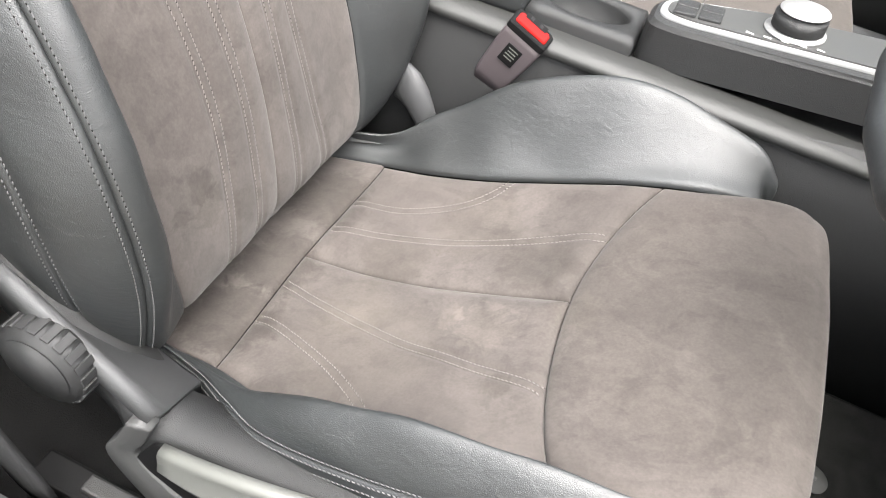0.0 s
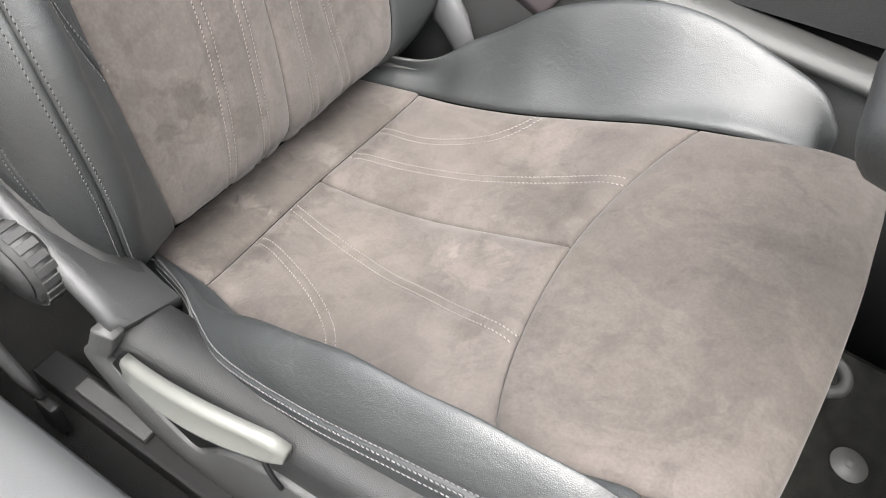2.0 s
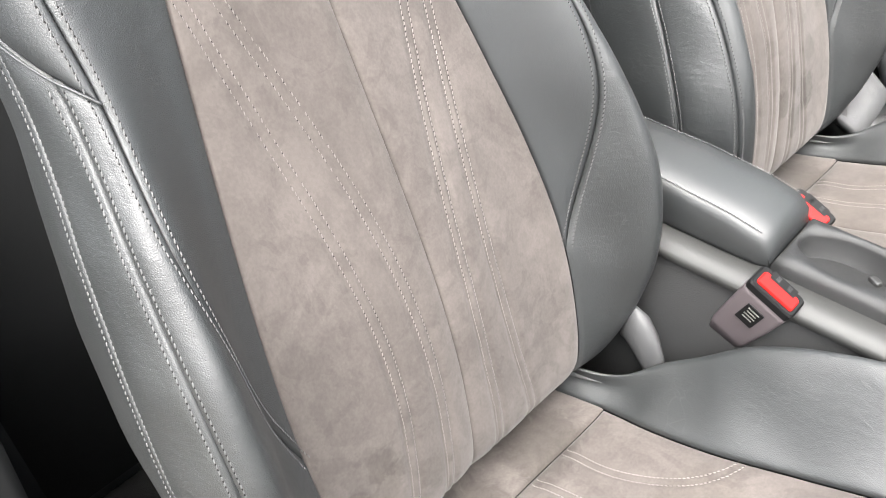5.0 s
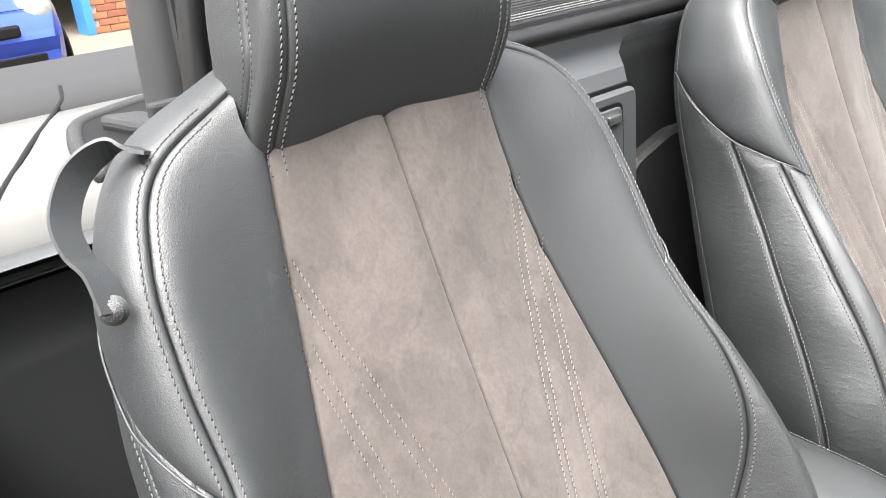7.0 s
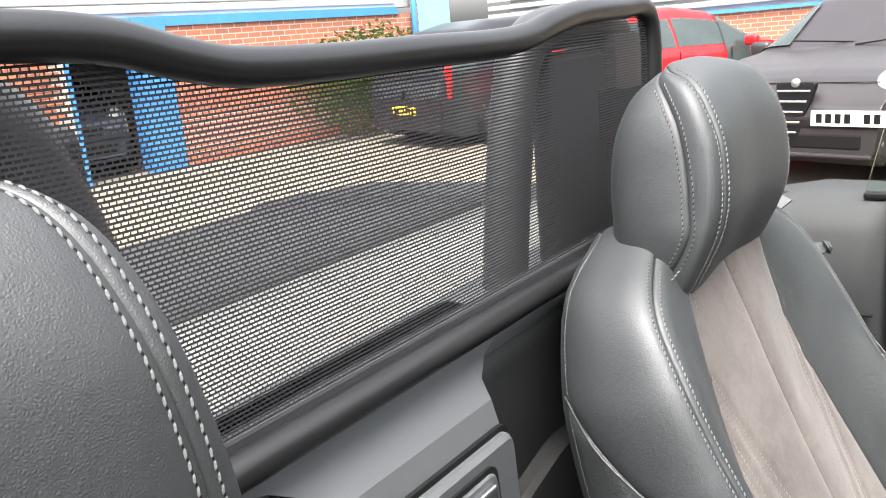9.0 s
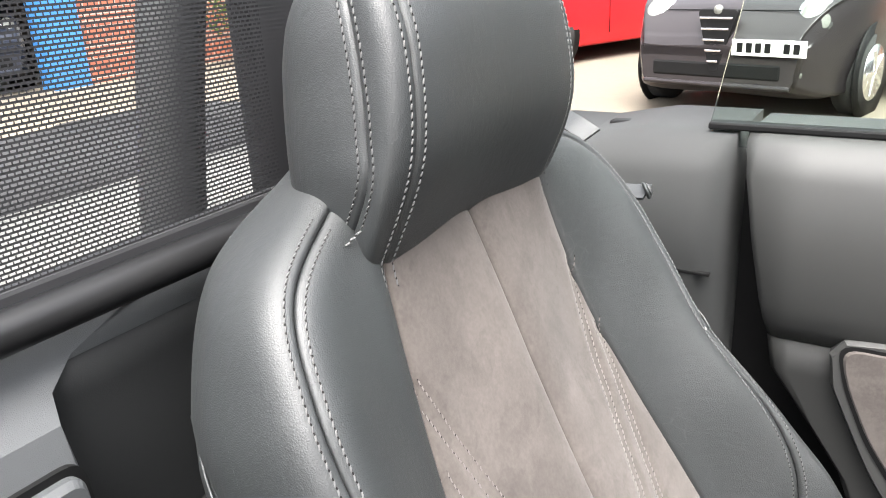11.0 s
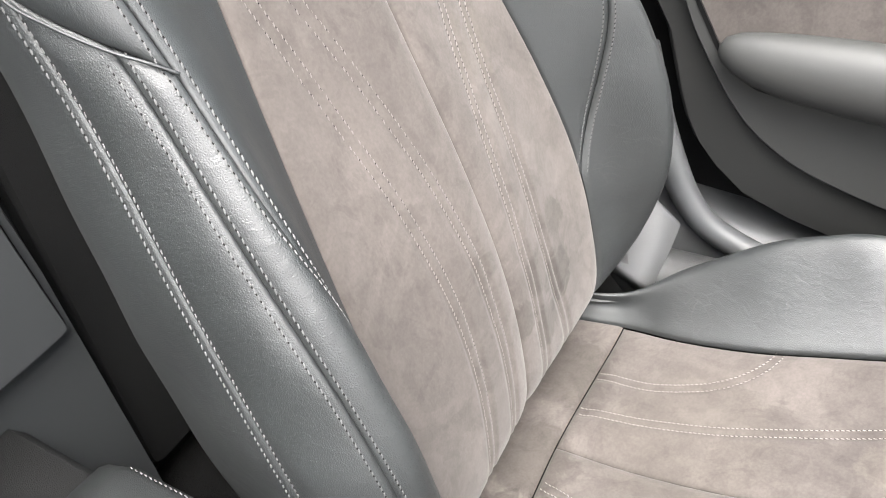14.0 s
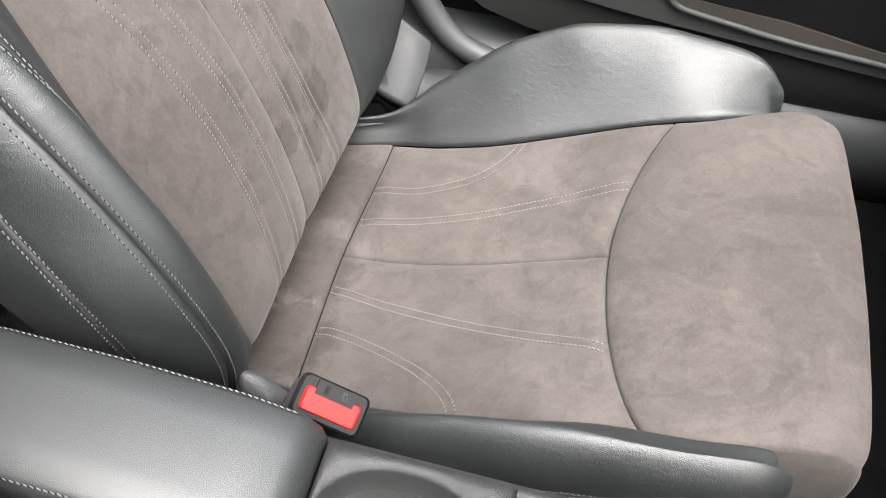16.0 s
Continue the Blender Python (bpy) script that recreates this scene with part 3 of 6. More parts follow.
def car_seat(cx, outer, label, right, left, lean, wide_right, wide_left, head, suede_mat):
    SC = cushion_surface(right, left, wide_right, wide_left)
    SO = cushion_surface(right, left, wide_right, wide_left, True)
    SB, SH = leaning(SB0, lean), leaning(rows_surface([head_curve(c, head, 0.95 if cx > 0 else 1.0) for c in HEAD_ROWS]), lean, 0.005 if cx > 0 else 0.0)
    sewn = []

    def stitches_later(rows, r=0.0007, mat=None):
        sewn.append((rows, r, mat or THREAD))
    root = thing("car_seat", (cx, 0, 0), label, "car seat", "front seats")
    z = const(0.0)
    one = const(1.0)
    top, low = 1.0, 0.0
    # backrest insert: two suede panels with a sunk seam between them
    for sgn in (1, -1):
        ua, ub = (const(0.0), const(1.0)) if sgn > 0 else (const(-1.0), const(0.0))
        grooves = []
        for bt, xs in INSERT_LINES:
            f = insert_line(bt, xs)
            vt = back_v(bt)
            for side in (-0.031, 0.031):
                grooves.append((lambda v, f=f, vt=vt, s=sgn, o=side: s * (f(_t_of(v, f))[0] + o) if v <= vt else None, 0.0028, 0.0032))
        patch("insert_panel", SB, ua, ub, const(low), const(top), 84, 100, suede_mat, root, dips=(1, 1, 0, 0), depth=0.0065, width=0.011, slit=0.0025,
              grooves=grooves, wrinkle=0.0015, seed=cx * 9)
    # bolsters
    for sgn in (1, -1):
        def side(a, sgn=sgn):
            return (lambda v: a(v)) if sgn > 0 else (lambda v: -a(v))
        def P(name, a, b, v0, v1, nu, nv, **k):
            lo, hi = (side(a), side(b)) if sgn > 0 else (side(b), side(a))
            dips = k.pop("dips", (1, 1, 0, 0))
            if sgn < 0:
                dips = (dips[1], dips[0], dips[2], dips[3])
            return patch(name, SB, lo, hi, v0 if callable(v0) else const(v0), v1 if callable(v1) else const(v1), nu, nv, k.pop("mat", LEATHER), root, dips=dips, wrinkle=k.pop("wrinkle", 0.002),
                         seed=cx * 9, **k)
        P("bolster_front", one, lambda v: max(ridge_u(v), 1.002), back_v(0.16), 1.0, 30, 80, depth=0.0052, width=0.0085, slit=0.0020, mat=LEATHER_WORN if (sgn < 0) == (cx < 0) else LEATHER)
        P("shoulder_panel", const(2.0), const(3.0), CORD, 1.0, 24, 40, depth=0.0034, slit=0.0020, width=0.0085, dips=(1, 0, 1, 0))
        P("shoulder_side", const(3.0), const(4.0), CORD, 1.0, 16, 40, depth=0.0034, slit=0.0020, width=0.0085, dips=(0, 1, 1, 0))
        P("bolster_cheek", lambda v: ridge_u(v), const(2.4), 0.0, CORD, 30, 80, depth=0.0034, slit=0.0020, width=0.0085, dips=(1, 1, 0, 1), mat=LEATHER_WORN, wrinkle=0.003)
        P("bolster_gusset", const(2.4), outer_seam, 0.0, CORD, 20, 70, depth=0.0034, slit=0.0020, width=0.0085, dips=(1, 1, 0, 1), mat=LEATHER_WORN, wrinkle=0.004)
        P("bolster_side", outer_seam, const(4.0), 0.0, CORD, 24, 60, depth=0.0034, slit=0.0020, width=0.0085, dips=(1, 1, 0, 1), mat=LEATHER_WORN, wrinkle=0.003)
        P("back_shell_half", const(4.0), const(6.0), 0.0, 1.0, 14, 30, dips=(1, 0, 0, 0), depth=0.003)
        rows = []
        a = line_on(SB, lambda t: (sgn * ridge_u(back_v(0.165) + t * (0.965 - back_v(0.165))), back_v(0.165) + t * (0.965 - back_v(0.165))), 110)
        rows += [shifted(a, 0.0058), shifted(a, -0.0058)]
        for us, t0, t1, twin in ((const(2.4), 0.02, back_v(0.52), True), (outer_seam, 0.02, back_v(0.563), True), (const(4.0), 0.02, 0.97, False)):
            a = line_on(SB, lambda t: (sgn * us(t0 + t * (t1 - t0)), t0 + t * (t1 - t0)), 90)
            rows += [shifted(a, 0.0055), shifted(a, -0.0055)] if twin else [shifted(a, sgn * 0.004)]
        stitches_later(rows)
        # the raised cord that crosses the side at the joint
        cord = [(Vector(SB(sgn * u, CORD(u))) + normal_of(SB, sgn * u, CORD(u)) * 0.0008) for u in (2.0, 2.2, 2.4, 2.7, 3.0, 3.5, 4.0)]
        tube("seam_cord", [tuple(c) for c in cord], 0.0010, LEATHER, root, seg=8, samples=40)
    rows = []
    for sgn in (1, -1):
        for bt, xs in INSERT_LINES:
            f = insert_line(bt, xs)
            a = line_on(SB, lambda t: (sgn * f(t)[0], f(t)[1]), 90)
            rows += [shifted(a, 0.0047), shifted(a, -0.0047)]
    stitches_later(rows, 0.0006, THREAD_SHADED)
    # head restraint
    patch("headrest_front", SH, const(-1.0), const(1.0), const(0.0), const(1.0), 40, 50, LEATHER, root, dips=(1, 1, 0, 0), depth=0.0018, slit=0.0014, width=0.008, wrinkle=0.001)
    for sgn in (1, -1):
        for nm, a, b, dp in (("headrest_side", 1.0, 2.0, (1, 1, 0, 0)), ("headrest_back", 2.0, 4.0, (1, 0, 0, 0))):
            lo, hi = (const(a), const(b)) if sgn > 0 else (const(-b), const(-a))
            if sgn < 0:
                dp = (dp[1], dp[0], 0, 0)
            patch(nm, SH, lo, hi, const(0.0), const(1.0), 24, 44, LEATHER, root, dips=dp, depth=0.0018, slit=0.0014, width=0.008, wrinkle=0.001)
        rows = []
        for u0, t1 in ((1.0, 0.86), (2.0, 0.80)):
            a = line_on(SH, lambda t: (sgn * u0, 0.06 + t * (t1 - 0.06)), 70)
            rows += [shifted(a, 0.0052), shifted(a, -0.0052)]
        stitches_later(rows)
    # cushion
    vr = 1 / 10
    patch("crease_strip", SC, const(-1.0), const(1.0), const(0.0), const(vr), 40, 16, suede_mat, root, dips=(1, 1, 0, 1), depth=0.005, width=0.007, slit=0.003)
    for sgn in (1, -1):
        ua, ub = (const(0.0), const(1.0)) if sgn > 0 else (const(-1.0), const(0.0))
        patch("cushion_panel", SC, ua, ub, const(vr), thigh, 90, 76, suede_mat, root, dips=(1, 1, 1, 1), depth=0.010, width=0.011, slit=0.003,
              wrinkle=0.003, seed=cx * 9, grooves=[(groove_of(f, o), 0.0028, 0.0032) for f in cushion_lines(sgn) for o in (-0.024, 0.024)])
    patch("thigh_pad", SC, const(-1.0), const(1.0), thigh, const(1.0), 56, 60, suede_mat, root, dips=(1, 1, 1, 0), depth=0.009, width=0.011, slit=0.003, wrinkle=0.0015)
    # suede cheek of the pad in front of the bolster
    for sgn in (1, -1):
        pad_edge = spread(CUSHION_CURVES[1], wide_right if sgn > 0 else wide_left)

        def cheek(u, v, sgn=sgn, pad_edge=pad_edge):
            p = catmull(pad_edge, 0.655 + 0.345 * v)
            q = (p[0] + 0.006 * math.sin(math.pi * u), p[1], p[2] - 0.004 - 0.15 * u * min(1, (p[2] - 0.39) / 0.1))
            return (sgn * q[0], q[1], q[2])
        patch("pad_cheek", cheek, const(0.0), const(1.0), const(0.0), const(1.0), 14, 24, suede_mat, root, dips=(1, 0, 0, 0), depth=0.004, flip=sgn < 0)
        lo, hi = (const(1.0), const(3.0)) if sgn > 0 else (const(-3.0), const(-1.0))
        patch("cushion_bolster", SO, lo, hi, const(0.0), const(1.0), 48, 70, LEATHER_WORN, root, dips=(1, 1, 0, 0), depth=0.004, slit=0.003, width=0.004, wrinkle=0.004, seed=cx * 9)
        lo, hi = (const(3.0), const(4.0)) if sgn > 0 else (const(-4.0), const(-3.0))
        patch("bolster_skirt", SO, lo, hi, const(0.0), const(1.0), 10, 50, LEATHER, root, dips=(1, 0, 0, 0) if sgn > 0 else (0, 1, 0, 0), depth=0.004, slit=0.003, width=0.004)
        rows = []
        a = line_on(SO, lambda t: (sgn * 3.0, 0.04 + t * 0.84), 110)
        rows += [shifted(a, sgn * -0.005), shifted(a, sgn * 0.004), shifted(a, sgn * 0.013)]
        stitches_later(rows)
        rows = []
        for f in cushion_lines(sgn):
            a = line_on(SC, f, 70)
            rows += [shifted(a, 0.0047), shifted(a, -0.0047)]
        stitches_later(rows, 0.0006, THREAD_PALE)
    tree = panel_tree(root)
    for rows, r, mat in sewn:
        stitches("stitching", [settle(a, tree) for a in rows], mat, root, r=r)
    # base under the cushion
    part("seat_base", box((0.46, 0.46, 0.16), (0, 0.24, 0.33), 0.02, (14, 0, 0)), BLACK, root)
    return root


def _t_of(v, f):
    lo, hi = 0.0, 1.0
    for _ in range(14):
        mid = (lo + hi) / 2
        if f(mid)[1] < v:
            lo = mid
        else:
            hi = mid
    return lo


driver_seat = car_seat(0.3725, 1, "dark leather and grey suede sports seat with creased bolsters", 0.60, 1.0, 0.0, 1.12, 0.87, 0.875, SUEDE_DRIVER)
passenger_seat = car_seat(-0.3725, -1, "dark leather and grey suede sports seat with stained insert", 0.64, 0.93, 0.016, 1.06, 0.84, 0.785, SUEDE)


# ---- the car round the seats ----
def put(ob, label, category, group="", kind=""):
    return tagged(ob, label, category, group, kind)


def loft(name, sections, mat, parent=None, label="", closed=True, caps=True, smooth=True):
    """A skin over sections that have the same number of points."""
    n = len(sections[0])
    verts = [p for s in sections for p in s]
    faces = []
    for i in range(len(sections) - 1):
        for k in range(n if closed else n - 1):
            k2 = (k + 1) % n
            faces.append((i * n + k, i * n + k2, (i + 1) * n + k2, (i + 1) * n + k))
    if caps:
        faces.append(tuple(range(n))[::-1])
        faces.append(tuple(range((len(sections) - 1) * n, len(sections) * n)))
    return obj(name, verts, faces, mat, parent, label, smooth)


def rounded(pts, r, seg=4):
    """A closed 2D outline with its corners rounded."""
    out = []
    n = len(pts)
    for i in range(n):
        p, a, b = Vector(pts[i]), Vector(pts[i - 1]), Vector(pts[(i + 1) % n])
        da, db = (a - p), (b - p)
        k = min(r, da.length * 0.45, db.length * 0.45)
        s, e = p + da.normalized() * k, p + db.normalized() * k
        for j in range(seg + 1):
            f = j / seg
            out.append(((1 - f) ** 2 * s + 2 * f * (1 - f) * p + f * f * e))
    return out


def plate(name, outline, depth, place, mat, parent=None, label="", bevel=0.0):
    """A flat piece of the outline's shape, with thickness; place(a, b, d) gives its points."""
    n = len(outline)
    verts, faces = [], []
    layers = [(0.0, bevel), (min(bevel, depth * 0.5), 0.0), (depth, 0.0)] if bevel else [(0.0, 0.0), (depth, 0.0)]
    c = sum((Vector(p) for p in outline), Vector((0, 0))) / n
    for d, inset in layers:
        for p in outline:
            q = Vector(p)
            if inset:
                q = q + (c - q).normalized() * inset
            verts.append(place(q[0], q[1], d))
    for i in range(len(layers) - 1):
        for k in range(n):
            k2 = (k + 1) % n
            faces.append((i * n + k, i * n + k2, (i + 1) * n + k2, (i + 1) * n + k))
    faces.append(tuple(range(n))[::-1])
    faces.append(tuple(range((len(layers) - 1) * n, len(layers) * n)))
    return obj(name, verts, faces, mat, parent, label, smooth=False)


# floor, with the driver's mat on it
FLOOR_Z = 0.275
floor = put(part("floor", box((1.56, 1.9, 0.05), (0, 0.35, FLOOR_Z - 0.025), 0.004), CARPET), "dark grey carpeted floor of the open car", "car floor", kind="structure")


def floor_mat(x0, x1):
    m = thing("floor_mat", (0, 0, FLOOR_Z), "dark grey carpet mat with a round plastic fastener", "floor mat", "floor mats")
    out = rounded([(x0, 0.60), (x1, 0.60), (x1, 1.2), (x0, 1.2)], 0.05, 6)
    plate("mat_top", out, 0.014, lambda a, b, d: (a, b, 0.016 - d), MATPILE, m, bevel=0.004)
    plate("mat_edge", rounded([(x0 - 0.006, 0.594), (x1 + 0.006, 0.594), (x1 + 0.006, 1.206), (x0 - 0.006, 1.206)], 0.055, 6), 0.008,
          lambda a, b, d: (a, b, 0.0085 - d), CARPET, m)
    part("fastener", cyl(0.021, 0.006, (0.283, 0.69, 0.0185), seg=28, bevel=0.002), MATBUTTON, m, "grey plastic fastener", True)
    part("fastener_pin", cyl(0.006, 0.003, (0.283, 0.69, 0.0225), seg=20, bevel=0.001), MATBUTTON, m, smooth=True)
    return m


MATPILE = material("mat_top", (0.013, 0.013, 0.0118), 1.0, vary=0.6, scale=45, bump=1.0, bump_scale=600, sheen=0.15, spec=0.1)
MATBUTTON = material("mat_button", (0.11, 0.11, 0.105), 0.5, vary=0.1, scale=30)
floor_mat(0.13, 0.53)

# sill beside the driver's seat
SILL = material("sill_skin", (0.06, 0.062, 0.064), 0.5, vary=0.06, scale=4, bump=0.3, bump_scale=900, fine="voronoi")
sill_sec = [(0.768, 0.28), (0.768, 0.385), (0.775, 0.41), (0.80, 0.425), (0.86, 0.43), (0.93, 0.415), (0.97, 0.37), (0.98, 0.28)]
put(loft("sill", [[(x, y, z) for x, z in sill_sec] for y in (-0.5, -0.2, 0.1, 0.4, 0.8, 1.3)], SILL, caps=True),
    "grey grained sill trim beside the driver's seat", "sill trim", kind="structure")
put(loft("sill_far", [[(-x, y, z) for x, z in sill_sec][::-1] for y in (-0.5, 0.1, 0.8, 1.3)], SILL, caps=True),
    "grey grained sill trim below the passenger door", "sill trim", kind="structure")
rail = thing("seat_rail", (0.70, 0.2, FLOOR_Z), "black steel seat rail on the floor", "seat rail", "seat rails")
part("channel", box((0.035, 0.62, 0.03), (0, 0.02, 0.015), 0.004), BLACK, rail)
part("cover", box((0.02, 0.10, 0.012), (0, -0.18, 0.036), 0.003), TRIM, rail)

# ---- driver's seat side trim, knob and lever ----
TRIM_LIGHT = material("trim_light", (0.10, 0.102, 0.094), 0.42, vary=0.05, scale=6, bump=0.1, bump_scale=1200)
HINGE = material("hinge_cover", (0.048, 0.049, 0.050), 0.42, vary=0.06, scale=10, bump=0.7, bump_scale=760, fine="voronoi")


# trim plastic copied paler for light on the pocket rim; grip shares it
SIDE = material("lit_rim_and_grip", (0.040, 0.0405, 0.040), 0.45, vary=0.1, scale=6, bump=0.7, bump_scale=720, fine="voronoi")


def seat_trim(root, cx, s, full):
    """Plastic cover along the outer side of a seat; s is its side. full: with lever, pocket and knob."""
    X = lambda x: s * (x - 0.3725)
    # long cover: sections across, from the back to the front
    prof = [(-0.11, 0.500, 0.575), (-0.05, 0.470, 0.530), (0.0, 0.42, 0.475), (0.035, 0.37, 0.447), (0.07, 0.345, 0.452), (0.15, 0.33, 0.462),
            (0.25, 0.325, 0.478), (0.35, 0.34, 0.497), (0.43, 0.38, 0.512), (0.485, 0.42, 0.515)]
    secs = []
    for y, zl, zt in prof:
        w = 0.684 if y > 0.03 else 0.672
        in_ = 0.655 if y > 0.03 else 0.645
        secs.append([(X(in_ - 0.03), y, zl), (X(w), y, zl), (X(w + 0.004), y, zt - 0.022), (X(w), y, zt - 0.006), (X(w - 0.008), y, zt), (X(in_), y, zt), (X(in_ - 0.03), y, zt - 0.012)])
    loft("side_trim", secs if s > 0 else [q[::-1] for q in secs], TRIM, root, "grained grey plastic side cover")
    # bright-edged web between the knob and the lever
    web = []
    for t in (0.0, 0.2, 0.4, 0.6, 0.8, 1.0):
        yo, zo = -0.085 + 0.135 * t, 0.585 - 0.098 * t
        yi, zi = -0.060 + 0.115 * t, 0.498 - 0.022 * t - 0.04 * math.sin(math.pi * t * 0.5)
        web.append([(X(0.690), yo, zo - 0.020), (X(0.688), yo, zo), (X(0.680), yo + 0.004, zo + 0.001), (X(0.664), yo * 0.6 + yi * 0.4, zo * 0.6 + zi * 0.4 - 0.006),
                    (X(0.612), yi - 0.008 * t, zi), (X(0.612), yi - 0.008 * t, zi - 0.02)])
    loft("trim_web", web if s < 0 else [q[::-1] for q in web], HINGE, root, "satin grey plastic web")
    if not full:
        return
    # pocket with the height lever; a flat black plate stands for its shaded hollow
    plate("lever_recess", rounded([(0.030, 0.398), (0.056, 0.446), (0.245, 0.476), (0.162, 0.392), (0.130, 0.344)], 0.010), 0.004,
          lambda a, b, d: (X(0.6915 - d), a, b), BLACK, root)
    # raised rim below the pocket, sweeping forward under the lever
    upper = [(0.056, 0.470), (0.046, 0.440), (0.034, 0.404), (0.080, 0.364), (0.128, 0.338), (0.168, 0.384), (0.225, 0.413), (0.290, 0.425), (0.340, 0.452), (0.420, 0.475)]
    lower = [(0.036, 0.474), (0.020, 0.436), (0.006, 0.398), (0.055, 0.334), (0.112, 0.304), (0.185, 0.300), (0.245, 0.312), (0.310, 0.345), (0.370, 0.380), (0.440, 0.420)]
    rim = []
    for k in range(46):
        (ya, za), (yb, zb) = catmull(upper, k / 45), catmull(lower, k / 45)
        m = ((ya + yb) / 2, (za + zb) / 2)
        rim.append([(X(0.680), ya, za), (X(0.6925), ya, za), (X(0.6935), ya * 0.9 + m[0] * 0.1, za * 0.9 + m[1] * 0.1), (X(0.6965), m[0], m[1]),
                    (X(0.6990), yb * 0.9 + m[0] * 0.1, zb * 0.9 + m[1] * 0.1), (X(0.6975), yb, zb), (X(0.680), yb, zb)])
    loft("pocket_rim", rim if s < 0 else [q[::-1] for q in rim], SIDE, root, "grained plastic rim below the lever")
    tube("cable", [(X(0.692), 0.216, 0.452), (X(0.697), 0.232, 0.435), (X(0.697), 0.243, 0.418)], 0.0025, BLACK, root, seg=8)
    lev = []
    for f in range(13):
        t = f / 12
        y = 0.066 + 0.182 * t
        zc = 0.436 + 0.044 * t + 0.006 * math.sin(math.pi * t)
        h = 0.012 + 0.014 * math.sin(math.pi * min(1, t * 0.8 + 0.12)) - (0.008 if t > 0.95 else 0)
        o = 0.694 + 0.016 * math.sin(math.pi * (0.15 + 0.8 * t))
        lev.append([(X(o - 0.010), y, zc - h), (X(o), y, zc - h * 0.92), (X(o + 0.002), y, zc - h * 0.55), (X(o - 0.010 * math.sin(math.pi * t)), y, zc),
                    (X(o), y, zc + h * 0.75), (X(o - 0.003), y, zc + h), (X(o - 0.012), y, zc + h)])
    loft("height_lever", lev if s > 0 else [q[::-1] for q in lev], TRIM_LIGHT, root, "pale grey plastic height lever")
    # recline knob: ribbed disc
    c = Vector((X(0.695), -0.040, 0.508))
    knob = part("recline_knob", cyl(0.043, 0.026, seg=44, bevel=0.004), TRIM, root, "ribbed dark grey recline knob", True)
    knob.matrix_basis = Matrix.Translation(c) @ pose(0, 0, 0, 0, 90 * s, 0)
    for k in range(22):
        a = 2 * math.pi * k / 22
        rib = part("rib", box((0.0026, 0.0082, 0.019), (0.0432 * math.cos(a), 0.0432 * math.sin(a), 0), 0.0008, (0, 0, math.degrees(a))), TRIM, knob)
    disc = part("knob_face", cyl(0.033, 0.004, (0, 0, 0.0145), seg=36, bevel=0.0015), TRIM, knob, smooth=True)


def hinge_cover(root, s):
    """The slim cover tucked in where backrest and cushion meet."""
    secs = []
    for t in (0, 0.15, 0.4, 0.7, 0.9, 1.0):
        y, z = 0.012 + 0.055 * t, 0.528 - 0.060 * t * t
        w = 0.016 * math.sin(math.pi * (0.12 + 0.76 * t))
        secs.append([(s * (0.252 + w * math.cos(a)), y + 0.004 * math.sin(a), z - 0.028 + (0.028 if math.sin(a) > 0 else 0.03) * math.sin(a)) for a in [2 * math.pi * k / 14 for k in range(14)]])
    loft("hinge_cover", secs if s > 0 else [q[::-1] for q in secs], HINGE, root, "pale grey hinge cover")


seat_trim(driver_seat, 0.3725, 1, True)
seat_trim(passenger_seat, -0.3725, -1, False)
hinge_cover(driver_seat, -1)
hinge_cover(passenger_seat, 1)


def shoulder_strap(root, s):
    """The leather belt guide on the outer shoulder, with its snap."""
    B = lambda x, b, n: back_place(s * x, b, n)
    pts = [B(0.2435, 0.640, 0.026), B(0.2485, 0.648, -0.004), B(0.248, 0.662, -0.024), B(0.245, 0.688, -0.034), B(0.236, 0.712, -0.032),
           B(0.224, 0.735, -0.026), B(0.206, 0.728, -0.006), B(0.198, 0.712, 0.012)] if s < 0 else [
           B(0.2435, 0.640, 0.028), B(0.2426, 0.662, 0.020), B(0.2464, 0.678, 0.008), B(0.2435, 0.700, -0.002), B(0.2261, 0.724, -0.006),
           B(0.2025, 0.734, -0.002), B(0.186, 0.724, 0.008)]
    n = 60
    verts, faces = [], []
    up = Vector((s * 0.9, 0.3, 0.45)).normalized()
    line = [Vector(catmull(pts, i / (n - 1))) for i in range(n)]
    for i, p in enumerate(line):
        d = (line[min(i + 1, n - 1)] - line[max(i - 1, 0)]).normalized()
        w = (up - d * up.dot(d)).normalized()
        t = d.cross(w)
        for a, b in ((-0.0105, -0.0013), (0.0105, -0.0013), (0.0105, 0.0013), (-0.0105, 0.0013)):
            verts.append(p + w * a + t * b)
    for i in range(n - 1):
        for k in range(4):
            k2 = (k + 1) % 4
            faces.append((i * 4 + k, i * 4 + k2, i * 4 + 4 + k2, i * 4 + 4 + k))
    faces += [(0, 1, 2, 3), tuple(range(4 * n - 4, 4 * n))]
    strap = obj("belt_guide", verts, faces, LEATHER, root, "looped leather belt guide strap", smooth=False)
    c = Vector(B(0.2445, 0.642, 0.028))
    snap = part("snap", cyl(0.0065, 0.004, seg=24, bevel=0.0015), HINGE, strap, "steel snap button", True)
    snap.matrix_basis = look(c + Vector((s * 0.3, 0.5, 0.25)), c, 0)
    snap.matrix_basis.translation = c
    ring = part("snap_ring", cyl(0.009, 0.003, seg=24, bevel=0.001), LEATHER, strap, smooth=True)
    ring.matrix_basis = snap.matrix_basis.copy()
    ring.matrix_basis.translation = c - Vector((s * 0.3, 0.5, 0.25)).normalized() * 0.003


shoulder_strap(driver_seat, 1)
shoulder_strap(passenger_seat, -1)


